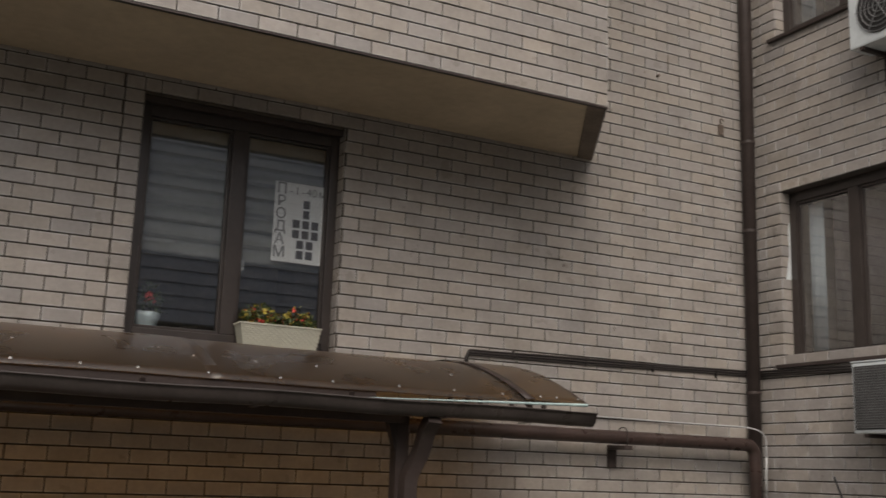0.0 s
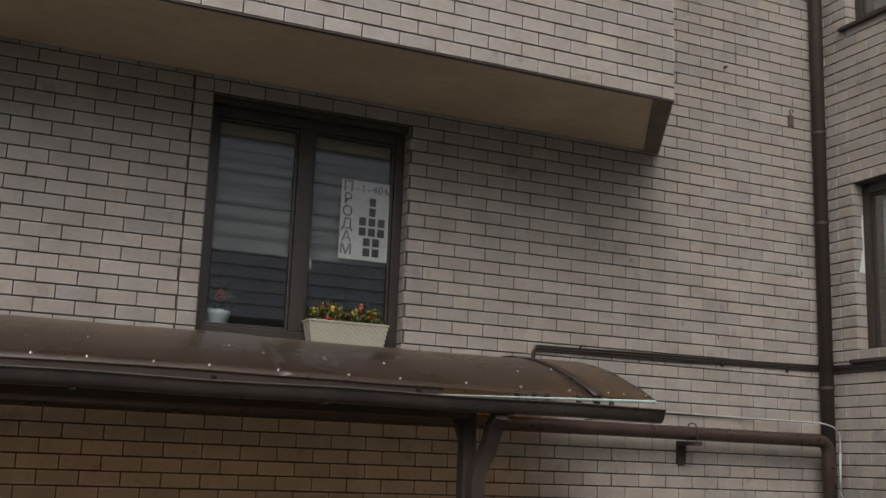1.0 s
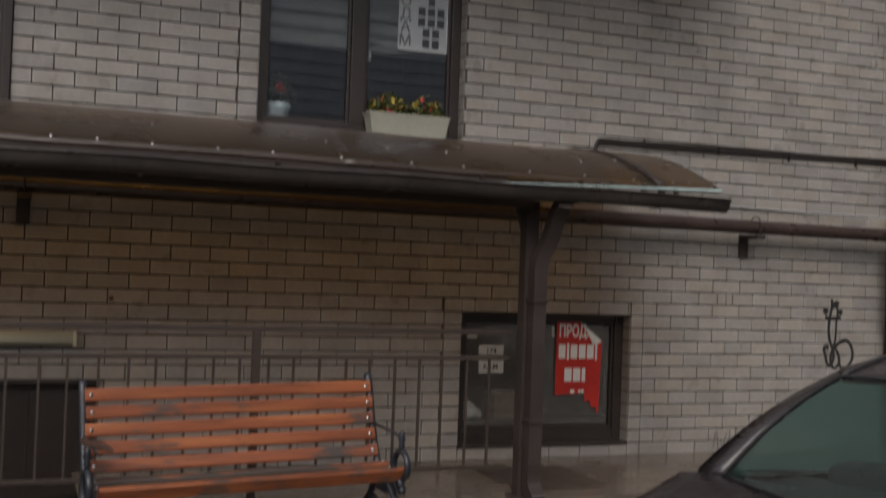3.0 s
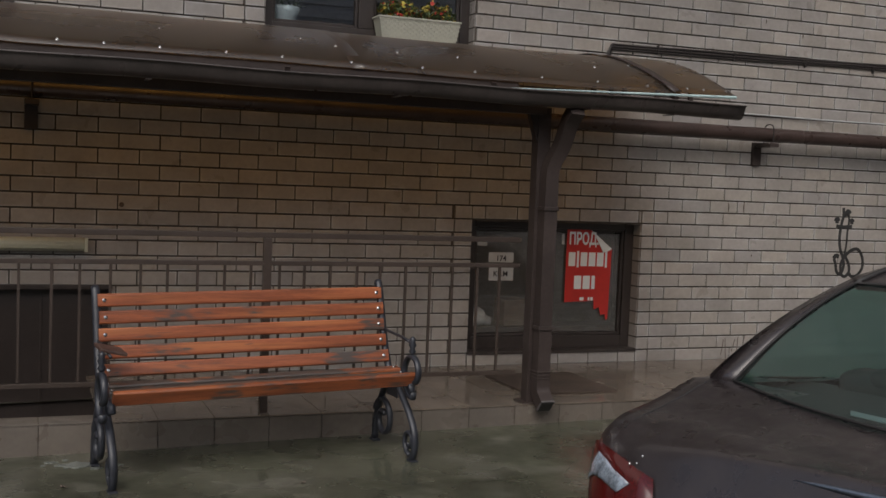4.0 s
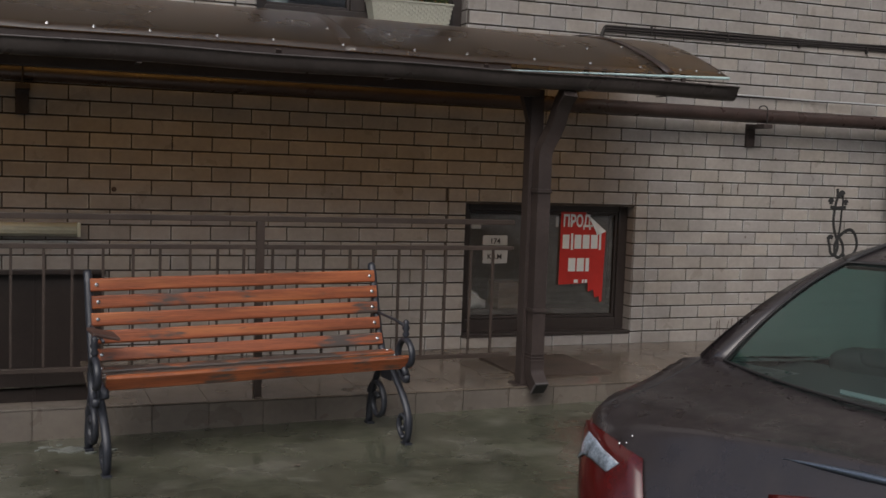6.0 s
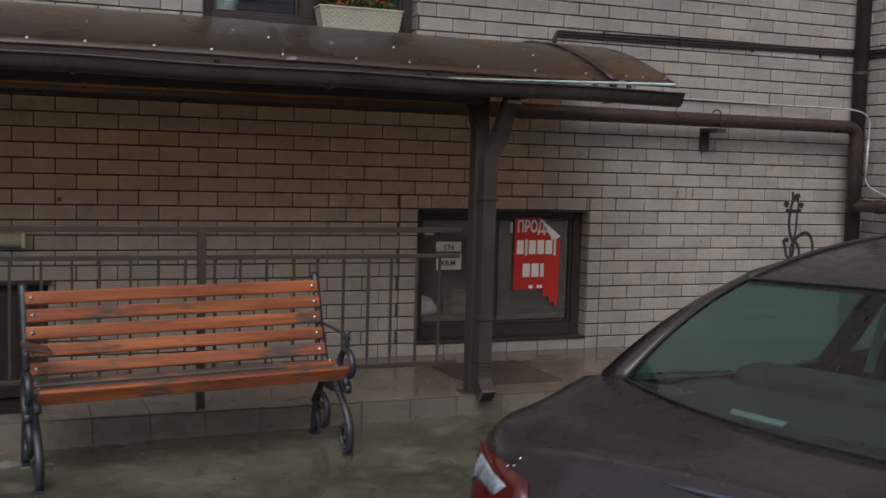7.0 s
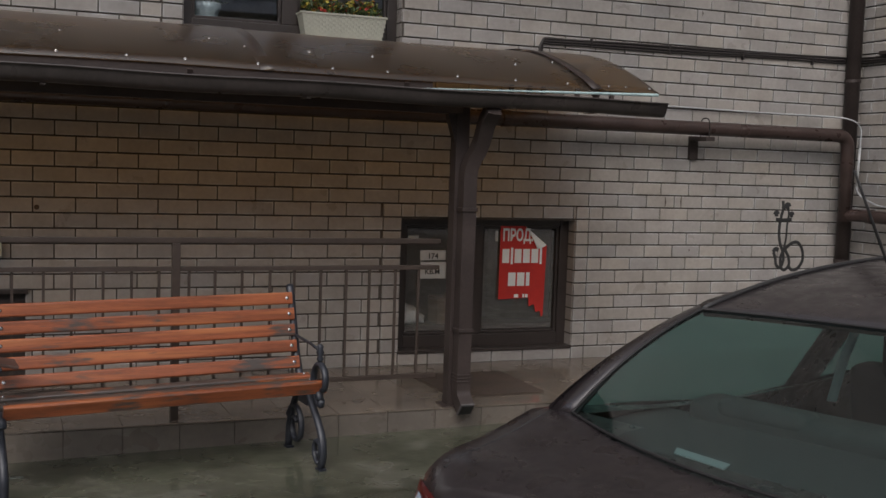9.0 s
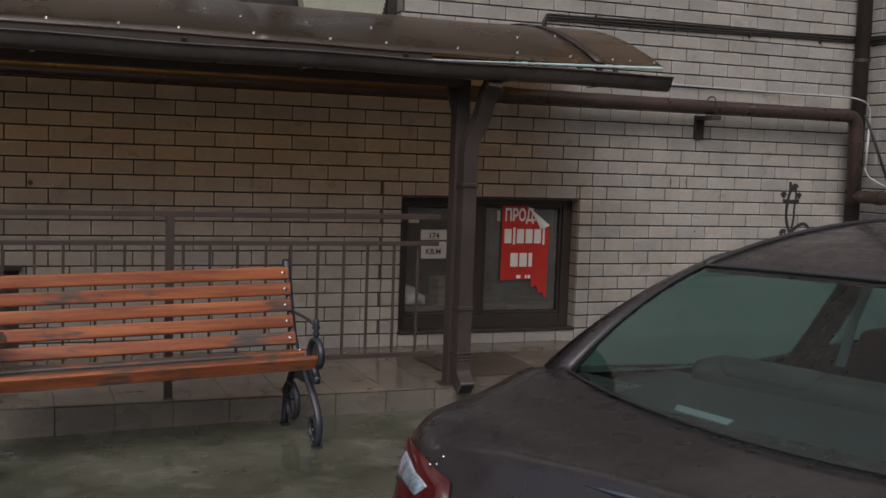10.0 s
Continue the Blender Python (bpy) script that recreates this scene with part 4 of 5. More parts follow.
for xs, zs, dxs, dzs in ((5.24, 0.17, 0.02, 0.13), (5.29, 0.14, -0.015, 0.17), (5.34, 0.20, 0.03, 0.10), (5.39, 0.16, 0.01, 0.16), (5.44, 0.21, 0.025, 0.12), (5.49, 0.15, -0.02, 0.09)):
    part("scratch", tube([(xs, -0.0022, zs), (xs + dxs * 0.6, -0.0022, zs + dzs * 0.5), (xs + dxs, -0.0022, zs + dzs)], 0.0025, 5), STAIN, scr)
smear = thing("paint_smear", (CORNER + 0.17, -0.357, 3.45), "dried white paint smear beside the return wall window frame", "stain")
bm = bmesh.new()
rnd = random.Random(3)
outline = [(0.128 + 0.012 * rnd.random() - 0.045 * max(0.0, 1 - k / 3), 3.43 + 0.075 * k) for k in range(8)] + [(0.152, 3.955), (0.152, 3.43)]
for y in (-0.3562, -0.3545):
    bm.faces.new([bm.verts.new((CORNER + dx - 0.05, y, z)) for dx, z in outline])
bm.verts.ensure_lookup_table()
n_ = len(outline)
for k in range(n_):
    bm.faces.new([bm.verts[i] for i in (k, (k + 1) % n_, n_ + (k + 1) % n_, n_ + k)])
bmesh.ops.recalc_face_normals(bm, faces=bm.faces[:])
part("smear", bm, WHITE, smear)
drips = thing("rust_drips", (6.0, 0, 4.0), "small dark rust drips and mortar runs on the brick wall", "stain")
for i, (xs, zs, ln) in enumerate(((6.109, 5.391, 0.154), (6.105, 5.178, 0.036), (5.82, 3.953, 0.057), (6.419, 3.949, 0.051), (6.815, 3.692, 0.154), (6.806, 3.437, 0.041), (5.873, 2.788, 0.036), (5.502, 2.874, 0.041), (5.704, 3.505, 0.036), (6.406, 5.165, 0.051), (6.622, 4.41, 0.021), (5.845, 5.241, 0.026), (4.978, 3.354, 0.026), (5.24, 1.368, 0.077), (5.391, 1.372, 0.103), (5.745, 1.628, 0.021), (5.486, 0.984, 0.021))):
    part("drip", tube([(xs, 0.0012, zs + ln / 2), (xs + 0.004 * math.sin(i * 2.1), 0.0012, zs), (xs, 0.0012, zs - ln / 2)], [0.003, 0.0065, 0.002], 6, 0.6), STAIN, drips)
nail = solid("wall_nail", tube([(5.98, 0.01, 5.23), (5.98, -0.03, 5.23)], 0.012, 8), STAIN, "small rusty wall fixing in the brick joint", "nail")

lamp = thing("wall_lamp", (-0.3, -0.04, 1.0), "unlit long pale green linear lamp on the wall under the canopy", "lamp")
part("housing", boxes((-1.05, 0.325, -0.035, -0.002, 0.952, 1.038), bevel=0.004), WHITE, lamp)
rows = [[(x, -0.0355 - 0.045 * math.sin(math.pi * k / 10), 0.995 + 0.044 * math.cos(math.pi * k / 10)) for k in range(11)] for x in (-1.04, -0.4, 0.315)]
part("cover", thicken(grid(rows), 0.002), LAMPCASE, lamp, "ribbed pale green cover", smooth=True)
for x in (-1.046, 0.32):
    part("end_cap", boxes((x - 0.008, x + 0.012, -0.082, -0.0352, 0.950, 1.040), bevel=0.003), LAMPCASE, lamp)
for z in (0.975, 0.995, 1.015):
    part("rib", boxes((-1.03, 0.305, -0.084, -0.079, z - 0.002, z + 0.002)), LAMPCASE, lamp)

# spray-paint tag on the wall
tag = thing("spray_tag", (6.45, 0, 1.1), "black spray-painted scribble on the brick wall", "graffiti")


def stroke(pts, w=0.014):
    bm = bmesh.new()
    fine = []
    P = [Vector((x, -0.0022, z)) for x, z in pts]
    for i in range(len(P) - 1):
        a, b, c, d = P[max(i - 1, 0)], P[i], P[i + 1], P[min(i + 2, len(P) - 1)]
        for k in range(6):
            t = k / 6
            fine.append(0.5 * ((2 * b) + (c - a) * t + (2 * a - 5 * b + 4 * c - d) * t * t + (3 * b - a - 3 * c + d) * t ** 3))
    fine.append(P[-1])
    sweep(bm, fine, w * 1.3, 8, 1.0)
    for v in bm.verts:
        v.co.y = -0.0022 + (v.co.y + 0.0022) * 0.12
    part("stroke", bm, SPRAY, tag)


stroke([(6.395, 1.40), (6.40, 1.33), (6.385, 1.27), (6.37, 1.15), (6.385, 1.05), (6.42, 0.97), (6.43, 0.90), (6.40, 0.84), (6.36, 0.86), (6.345, 0.92), (6.325, 0.97)], 0.011)
stroke([(6.32, 0.97), (6.345, 0.995), (6.375, 0.985)], 0.014)
stroke([(6.44, 0.99), (6.48, 0.93), (6.49, 0.86), (6.45, 0.82), (6.41, 0.84), (6.40, 0.92), (6.43, 0.98), (6.50, 1.04), (6.57, 1.05), (6.62, 0.99), (6.63, 0.90), (6.58, 0.83), (6.52, 0.82), (6.49, 0.85)], 0.011)
stroke([(6.33, 1.245), (6.40, 1.238), (6.49, 1.245)], 0.011)
stroke([(6.43, 1.37), (6.46, 1.30), (6.45, 1.20), (6.445, 1.08), (6.425, 0.98)], 0.008)
for cx, cz, r in ((6.335, 1.285, 0.022), (6.41, 1.335, 0.018), (6.445, 1.35, 0.024), (6.49, 1.28, 0.020)):
    stroke([(cx - r * 0.4, cz - r * 0.3), (cx, cz + r * 0.4), (cx + r * 0.4, cz - r * 0.2)], r)

# railing along the porch edge
RY = -1.284
rail = thing("railing", (0.5, RY, PORCH), "brown painted steel railing along the porch edge", "railing")
RX1 = 2.80
part("top_rail", boxes((-4.0, RX1, RY - 0.020, RY + 0.020, 1.135, 1.165), bevel=0.003), RAIL, rail)
part("middle_rail", boxes((-4.0, RX1, RY - 0.013, RY + 0.013, 0.978, 1.004), bevel=0.003), RAIL, rail)
part("bottom_rail", boxes((-4.0, RX1, RY - 0.013, RY + 0.013, 0.315, 0.341), bevel=0.003), RAIL, rail)
for x in (1.23, -0.62, -2.47):
    part("rail_post", boxes((x - 0.022, x + 0.022, RY - 0.022, RY + 0.022, PORCH - 0.02, 1.1345), bevel=0.003), RAIL, rail)
bal = to_mesh("baluster", boxes((-0.007, 0.007, -0.007, 0.007, 0.3415, 0.9775)), RAIL)
k = 0
x = 2.67
while x > -3.9:
    if min(abs(x - p) for p in (1.23, -0.62, -2.47)) > 0.04:
        b_ = new("baluster", bal)
        b_.parent = rail
        b_.location = Vector((x + 0.006 * math.sin(k * 2.3), RY, 0)) - Vector(rail.location)
        k += 1
    x -= 0.1525

solid("doormat", boxes((2.98, 3.64, -1.12, -0.42, PORCH + 0.0, PORCH + 0.014), bevel=0.004), MAT, "dark brown doormat on the wet porch tiles", "doormat")


# ---------------------------------------------------------------- air conditioners on the return wall
def air_conditioner(at, fan, label):
    """Outdoor unit; local: front faces -y, back at y=0."""
    ac = thing("air_conditioner", at, label, "air conditioner", "outdoor units", turn=-90)
    part("case", boxes((-0.40, 0.40, -0.30, -0.04, 0.0, 0.55), bevel=0.018), WHITE, ac, local=True)
    part("grille_back", lathe([(0.05, -0.308), (0.222, -0.307), (0.228, -0.299)], (-0.08, 0, 0.29), 36, "y") if fan else boxes((-0.375, 0.375, -0.306, -0.301, 0.03, 0.52), bevel=0.002), BLACK, ac, "dark coil behind the guard", local=True)
    bm = bmesh.new()
    if fan:
        for r in (0.06, 0.10, 0.14, 0.18, 0.22):
            sweep(bm, [(-0.08 + r * math.cos(a), -0.315, 0.29 + r * math.sin(a)) for a in [2 * math.pi * k / 28 for k in range(28)]], 0.004, 5, closed=True)
        for k in range(6):
            a = k * math.pi / 3
            sweep(bm, [(-0.08, -0.316, 0.29), (-0.08 + 0.23 * math.cos(a), -0.316, 0.29 + 0.23 * math.sin(a))], 0.004, 5)
    else:
        for k in range(24):
            sweep(bm, [(-0.37, -0.315, 0.045 + 0.02 * k), (0.37, -0.315, 0.045 + 0.02 * k)], 0.0022, 4)
        for k in range(37):
            sweep(bm, [(-0.37 + 0.0205 * k, -0.317, 0.04), (-0.37 + 0.0205 * k, -0.317, 0.51)], 0.0022, 4)
    part("grille", bm, GUARD, ac, "grey wire guard", local=True)
    for x in (-0.28, 0.28):
        part("bracket", boxes((x - 0.02, x + 0.02, -0.30, 0.0, -0.03, -0.001), (x - 0.02, x + 0.02, -0.012, 0.0, -0.28, -0.0305)), STEEL, ac, local=True)
    part("top_cover", boxes((-0.405, 0.405, -0.305, -0.035, 0.5502, 0.562), bevel=0.004), WHITE, ac, local=True)
    return ac


air_conditioner((CORNER, -1.745, 2.03), False, "white outdoor air-conditioning unit with a wire guard on the return wall")
air_conditioner((CORNER, -1.87, 5.15), True, "white outdoor air-conditioning unit with a round fan guard")


# ---------------------------------------------------------------- bench
def spiral(cy, cz, r0, r1, a0, a1, n=26):
    return [(cy + (r0 + (r1 - r0) * k / n) * math.cos(a0 + (a1 - a0) * k / n), cz + (r0 + (r1 - r0) * k / n) * math.sin(a0 + (a1 - a0) * k / n)) for k in range(n + 1)]


# worn stretches of each slat: centre, half length, depth
WEAR = [[(0.70, 0.06, 0.25)], [(-0.36, 0.20, 0.60), (0.02, 0.12, 0.45), (0.40, 0.2, 0.3)], [(0.72, 0.10, 0.75), (-0.52, 0.12, 0.45)], [(-0.42, 0.16, 0.55), (-0.1, 0.3, 0.3)],
        [(0.56, 0.20, 0.85), (-0.72, 0.06, 0.65), (-0.35, 0.3, 0.35)], [(-0.2, 1.1, 0.95)], [(0.0, 2.0, 1.0)], 
        [(-0.24, 0.10, 0.62), (0.04, 0.16, 0.50), (0.50, 0.07, 0.62), (0.66, 0.08, 0.45), (-0.56, 0.12, 0.42)]]


def slat_mesh(ext, wear, wide, n=44):
    """A slat with softened long edges, cut along its length to carry its wear."""
    prof = [(-0.029, -0.008), (-0.029, 0.008), (-0.025, 0.0135), (-0.019, 0.0145), (0.019, 0.0145), (0.025, 0.0135), (0.029, 0.008), (0.029, -0.008), (0.024, -0.014), (-0.024, -0.014)]
    bm = grid([[(-ext + 2 * ext * i / n, y * wide / 0.058, z) for y, z in prof] for i in range(n + 1)], closed=True)
    bm.verts.ensure_lookup_table()
    m_ = len(prof)
    bm.faces.new([bm.verts[k] for k in range(m_)])
    bm.faces.new([bm.verts[n * m_ + k] for k in range(m_)])
    bmesh.ops.recalc_face_normals(bm, faces=bm.faces[:])
    layer = bm.verts.layers.float.new("wear")
    for v in bm.verts:
        v[layer] = max(d * max(0.0, min(1.0, 1.6 - 1.3 * abs(v.co.x - c_) / l_)) for c_, l_, d in wear)
    return bm


def bench():
    """Local: x along the seat, front towards -y, feet at z=0."""
    b = thing("park_bench", (1.092, -1.818, ground_z(1.125) - 0.002), "worn orange slatted park bench with dark cast-iron scroll sides", "bench", turn=5.4)
    b.rotation_euler = (0, -radians(0.85), radians(5.4))
    half = 0.770
    # backrest slats lean back; seat slats nearly level, the front one turned down
    slats = [("back_slat", 0.215, 0.852, 80), ("back_slat", 0.188, 0.768, 79), ("back_slat", 0.160, 0.684, 78), ("back_slat", 0.130, 0.600, 76), ("back_slat", 0.098, 0.514, 73),
             ("seat_slat", 0.030, 0.446, 8), ("seat_slat", -0.072, 0.434, 3), ("seat_slat", -0.214, 0.437, -66)]
    screw = to_mesh("screw", lathe([(0.010, 0), (0.010, 0.004), (0.005, 0.008)], sides=10), CHROME)
    for k, (nm, y, z, tilt) in enumerate(slats):
        ext = half if nm == "back_slat" else half + 0.022
        bm = slat_mesh(ext, WEAR[k], 0.076 if k == 7 else 0.066 if nm == "back_slat" else 0.058)
        for v in bm.verts:
            v.co.z += 0.002 * noise.noise((v.co.x * 3, k, 0))
        sl = new(nm, to_mesh(nm, bm, WOOD))
        sl.parent = b
        sl.location = (0.004 * math.sin(k * 2) + (0.020 if nm == "seat_slat" else 0.0), y, z)
        sl.rotation_euler = (radians(tilt), 0, 0)
        for sx in (-1, 1):
            s = new("screw", screw)
            s.parent = sl
            s.location = (sx * (ext - 0.03), 0, 0.014 if tilt > 0 and nm == "back_slat" else 0.014)
            if nm == "back_slat":
                s.location.z = 0.014
    for sx in (-1, 1):
        x = sx * (half + 0.005)

        arm = x - (0.042 if sx < 0 else -0.006)     # one arm has been bent outwards

        def iron(name, yz, r=0.017, flat=0.75, label="", at=x):
            return part(name, tube([(at, y, z) for y, z in yz], r, 8, flat), IRON, b, label, smooth=True, local=True)

        iron("back_upright", [(0.262, 0.915), (0.250, 0.905), (0.232, 0.86), (0.205, 0.76), (0.17, 0.64), (0.13, 0.53), (0.09, 0.46), (0.05, 0.43)], 0.022)
        iron("top_curl", spiral(0.275, 0.895, 0.022, 0.012, 2.4, -2.5, 14), 0.010)
        iron("seat_rail", [(0.10, 0.435), (0.03, 0.418), (-0.06, 0.410), (-0.15, 0.412), (-0.215, 0.402), (-0.235, 0.37)], 0.020)
        iron("front_leg", [(0.03, 0.42), (-0.05, 0.375), (-0.12, 0.318), (-0.19, 0.262), (-0.245, 0.205), (-0.276, 0.15), (-0.284, 0.10), (-0.274, 0.055), (-0.255, 0.02), (-0.24, 0.006)], 0.021)
        iron("front_scroll", spiral(-0.215, 0.100, 0.072, 0.018, -1.6, 5.6, 32), 0.016)
        iron("rear_leg", [(0.03, 0.42), (0.10, 0.36), (0.16, 0.29), (0.215, 0.20), (0.245, 0.12), (0.255, 0.05), (0.26, 0.005)], 0.021)
        iron("rear_scroll", spiral(0.140, 0.150, 0.122, 0.035, 0.3, 8.6, 40), 0.018)
        iron("arm_scroll", [(-0.235, 0.37)] + spiral(-0.225, 0.468, 0.132, 0.050, -1.6, 4.2, 34), 0.019, at=arm)
        iron("arm_rod", [(0.175, 0.655), (0.05, 0.650), (-0.08, 0.645), (-0.20, 0.632)], 0.008, 1.0)
        part("arm_knob", lathe([(0.010, 0.565), (0.020, 0.585), (0.012, 0.60), (0.022, 0.618), (0.014, 0.635), (0.019, 0.650), (0.006, 0.664)], (arm, -0.21, 0), 12), IRON, b, smooth=True, local=True)
        if sx < 0:
            plate = boxes((x - 0.045, x + 0.085, -0.17, 0.03, 0.645, 0.662), bevel=0.006)
            bmesh.ops.rotate(plate, verts=plate.verts[:], cent=(x, -0.07, 0.65), matrix=Matrix.Rotation(radians(14), 3, "Y"))
            part("arm_plate", plate, WOOD_DARK, b, "dark brown broken armrest board", local=True)
        for y in (-0.25, 0.258):
            part("foot", boxes((x - 0.022, x + 0.022, y - 0.035, y + 0.03, 0.0, 0.012), bevel=0.004), IRON, b, local=True)
        part("cross_plate", boxes((x - 0.004, x + 0.004, -0.05, 0.09, 0.30, 0.42), bevel=0.002), IRON, b, local=True)
    part("broken_rod", tube([(-half - 0.004, 0.03, 0.43), (-half - 0.03, 0.04, 0.37), (-half + 0.004, 0.02, 0.30), (-half + 0.012, 0.02, 0.26)], 0.007, 6), ALU, b, "bent bare metal rod", local=True)
    part("tie_rod", tube([(-half, 0.02, 0.405), (half, 0.02, 0.405)], 0.009, 8), IRON, b, local=True)
    return b


bench()
# pale spilled patch beside the bench foot
bm = bmesh.new()
rnd = random.Random(4)
for cx, cy, rx, ry in ((0.225, -1.615, 0.085, 0.055), (0.09, -1.53, 0.03, 0.018), (0.40, -1.66, 0.035, 0.012), (0.13, -1.60, 0.025, 0.02), (0.30, -1.70, 0.03, 0.014), (0.05, -1.58, 0.012, 0.010), (0.16, -1.50, 0.014, 0.012)):
    bm.faces.new([bm.verts.new((cx + rx * (0.65 + 0.6 * rnd.random()) * math.cos(a), cy + ry * (0.65 + 0.6 * rnd.random()) * math.sin(a), 0)) for a in [k * math.pi / 13 for k in range(26)]])
ext = bmesh.ops.extrude_face_region(bm, geom=bm.faces[:])
for v in ext["geom"]:
    if hasattr(v, "co"):
        v.co.z += 0.006
for v in bm.verts:
    v.co.z += ground_z(v.co.x) - 0.001
bmesh.ops.recalc_face_normals(bm, faces=bm.faces[:])
solid("spill", bm, material("dried_pale_mortar", (0.20, 0.215, 0.195), 0.7, vary=0.6, vary_scale=9, bump=0.4), "dried pale mortar spill on the concrete", "spill")


# two fallen leaves on the wet concrete
for lx, ly, la in ((1.234, -2.238, 0.5), (0.131, -1.995, 2.2)):
    bm = grid([[(0.022 * (i / 4 - 1), 0.011 * math.sin(math.pi * i / 8) * (k - 1), 0.004 * abs(k - 1) + 0.003 * math.sin(i)) for k in range(3)] for i in range(9)])
    bmesh.ops.remove_doubles(bm, verts=bm.verts[:], dist=0.0005)
    bmesh.ops.rotate(bm, verts=bm.verts[:], cent=(0, 0, 0), matrix=Matrix.Rotation(la, 3, "Z"))
    bmesh.ops.translate(bm, verts=bm.verts[:], vec=(lx, ly, ground_z(lx) + 0.002))
    solid("fallen_leaf", thicken(bm, 0.0008), STAIN, "small dark fallen leaf on the wet concrete", "leaf", group="fallen leaves")


# ---------------------------------------------------------------- car
CAR_U = [0.00, 0.015, 0.03, 0.05, 0.07, 0.09, 0.11, 0.13, 0.15, 0.158, 0.165, 0.172, 0.178, 0.185, 0.195, 0.21, 0.225, 0.24, 0.26, 0.29, 0.32, 0.36, 0.41, 0.46, 0.51, 0.56, 0.62, 0.70, 0.80, 1.10, 1.5, 2.0, 2.6, 3.1, 3.45, 3.8, 4.15, 4.4, 4.5, 4.55]


def interp(x, pts):
    for (a, va), (b, vb) in zip(pts, pts[1:]):
        if x <= b:
            t = max(0.0, (x - a) / (b - a))
            return va + (vb - va) * t
    return pts[-1][1]


HALF = [(0, 0.60), (0.03, 0.665), (0.06, 0.71), (0.11, 0.775), (0.15, 0.815), (0.195, 0.850), (0.24, 0.882), (0.30, 0.902), (0.40, 0.906), (0.7, 0.905), (1.5, 0.91), (3.2, 0.90), (4.0, 0.86), (4.35, 0.76), (4.55, 0.58)]
DECK = [(0, 0.50), (0.03, 0.61), (0.06, 0.70), (0.10, 0.79), (0.13, 0.843), (0.15, 0.878), (0.165, 0.912), (0.175, 0.931), (0.182, 0.935), (0.195, 0.932), (0.23, 0.930), (0.26, 0.931), (0.36, 0.940), (0.48, 0.962), (0.65, 0.984), (1.0, 0.965), (3.3, 0.955), (3.6, 0.93), (4.2, 0.82), (4.45, 0.69), (4.55, 0.54)]
SHOULDER = [(0, 0.52), (0.03, 0.61), (0.06, 0.685), (0.10, 0.752), (0.15, 0.815), (0.20, 0.870), (0.25, 0.916), (0.33, 0.932), (0.42, 0.943), (0.50, 0.960), (0.61, 0.992), (0.75, 0.985), (1.1, 0.93), (1.6, 0.875), (3.2, 0.87), (3.8, 0.85), (4.3, 0.73), (4.55, 0.53)]


def section(u, out=0.0):
    w, t, s = interp(u, HALF) + out, interp(u, DECK), interp(u, SHOULDER)
    low = 0.22 if u > 0.03 else 0.30
    half = [(w * 0.90, low), (w * 0.97, low + 0.10), (w * 0.995, 0.42), (w, 0.45 + 0.3 * (s - 0.5)), (w * 0.998, s - 0.13), (w * 0.985, s - 0.075), (w * 0.965, s - 0.032), (w * 0.935, s - 0.006), (w * 0.895, s + (t - s) * 0.25), (w * 0.80, s + (t - s) * 0.55), (w * 0.6, s + (t - s) * 0.80), (w * 0.3, s + (t - s) * 0.96)]
    tuck = 0.25 * max(0.0, 1 - u / 0.5)
    half = [(v - tuck * max(0.0, s - 0.08 - z), z) for v, z in half]
    left = [(u, v, z) for v, z in half]
    right = [(u, -v, z) for v, z in reversed(half)]
    return left + [(u, 0, t)] + right


# the glasshouse, row by row from the boot to the bonnet: centre (u, z), glass edge (u, v, z), outer edge (u, v, z)
HOUSE = [((0.48, 0.974), (0.665, 0.735, 0.987), (0.64, 0.802, 1.003)), ((0.60, 1.030), (0.685, 0.700, 1.060), (0.71, 0.775, 1.060)), ((0.72, 1.090), (0.755, 0.660, 1.128), (0.79, 0.742, 1.120)),
         ((0.86, 1.155), (0.845, 0.630, 1.176), (0.88, 0.712, 1.164)), ((0.98, 1.212), (0.915, 0.602, 1.220), (0.975, 0.668, 1.226)), ((1.10, 1.264), (0.990, 0.578, 1.254), (1.06, 0.638, 1.263)),
         ((1.17, 1.290), (1.09, 0.565, 1.280), (1.18, 0.610, 1.288)), ((1.40, 1.345), (1.33, 0.545, 1.322), (1.33, 0.578, 1.315)), ((1.70, 1.378), (1.65, 0.525, 1.352), (1.65, 0.552, 1.344)),
         ((2.10, 1.390), (2.05, 0.525, 1.362), (2.05, 0.550, 1.353)), ((2.45, 1.380), (2.40, 0.530, 1.348), (2.40, 0.560, 1.340)), ((2.70, 1.345), (2.62, 0.550, 1.310), (2.65, 0.585, 1.298)),
         ((3.00, 1.225), (2.88, 0.610, 1.200), (2.90, 0.655, 1.190)), ((3.25, 1.105), (3.10, 0.660, 1.085), (3.12, 0.710, 1.075)), ((3.48, 0.970), (3.30, 0.710, 0.970), (3.32, 0.760, 0.965))]
FINE = 3


REAR = [np.polyfit(range(7), [[x for p in row for x in p][k] for row in HOUSE[:7]], 2) for k in range(8)]


def house_row(r):
    """A row of the glasshouse, smoothly between the given ones; one even sweep over the rear window."""
    if r <= 5:
        o = [float(np.polyval(q_, r)) for q_ in REAR]
        return o[:2], o[2:5], o[5:]
    i = min(int(r), len(HOUSE) - 2)
    t = r - i
    flat = [[x for p in HOUSE[max(0, min(len(HOUSE) - 1, k))] for x in p] for k in (i - 1, i, i + 1, i + 2)]
    o = [0.5 * (2 * b + (c - a) * t + (2 * a - 5 * b + 4 * c - d) * t * t + (3 * b - a - 3 * c + d) * t ** 3) for a, b, c, d in zip(*flat)]
    return o[:2], o[2:5], o[5:]


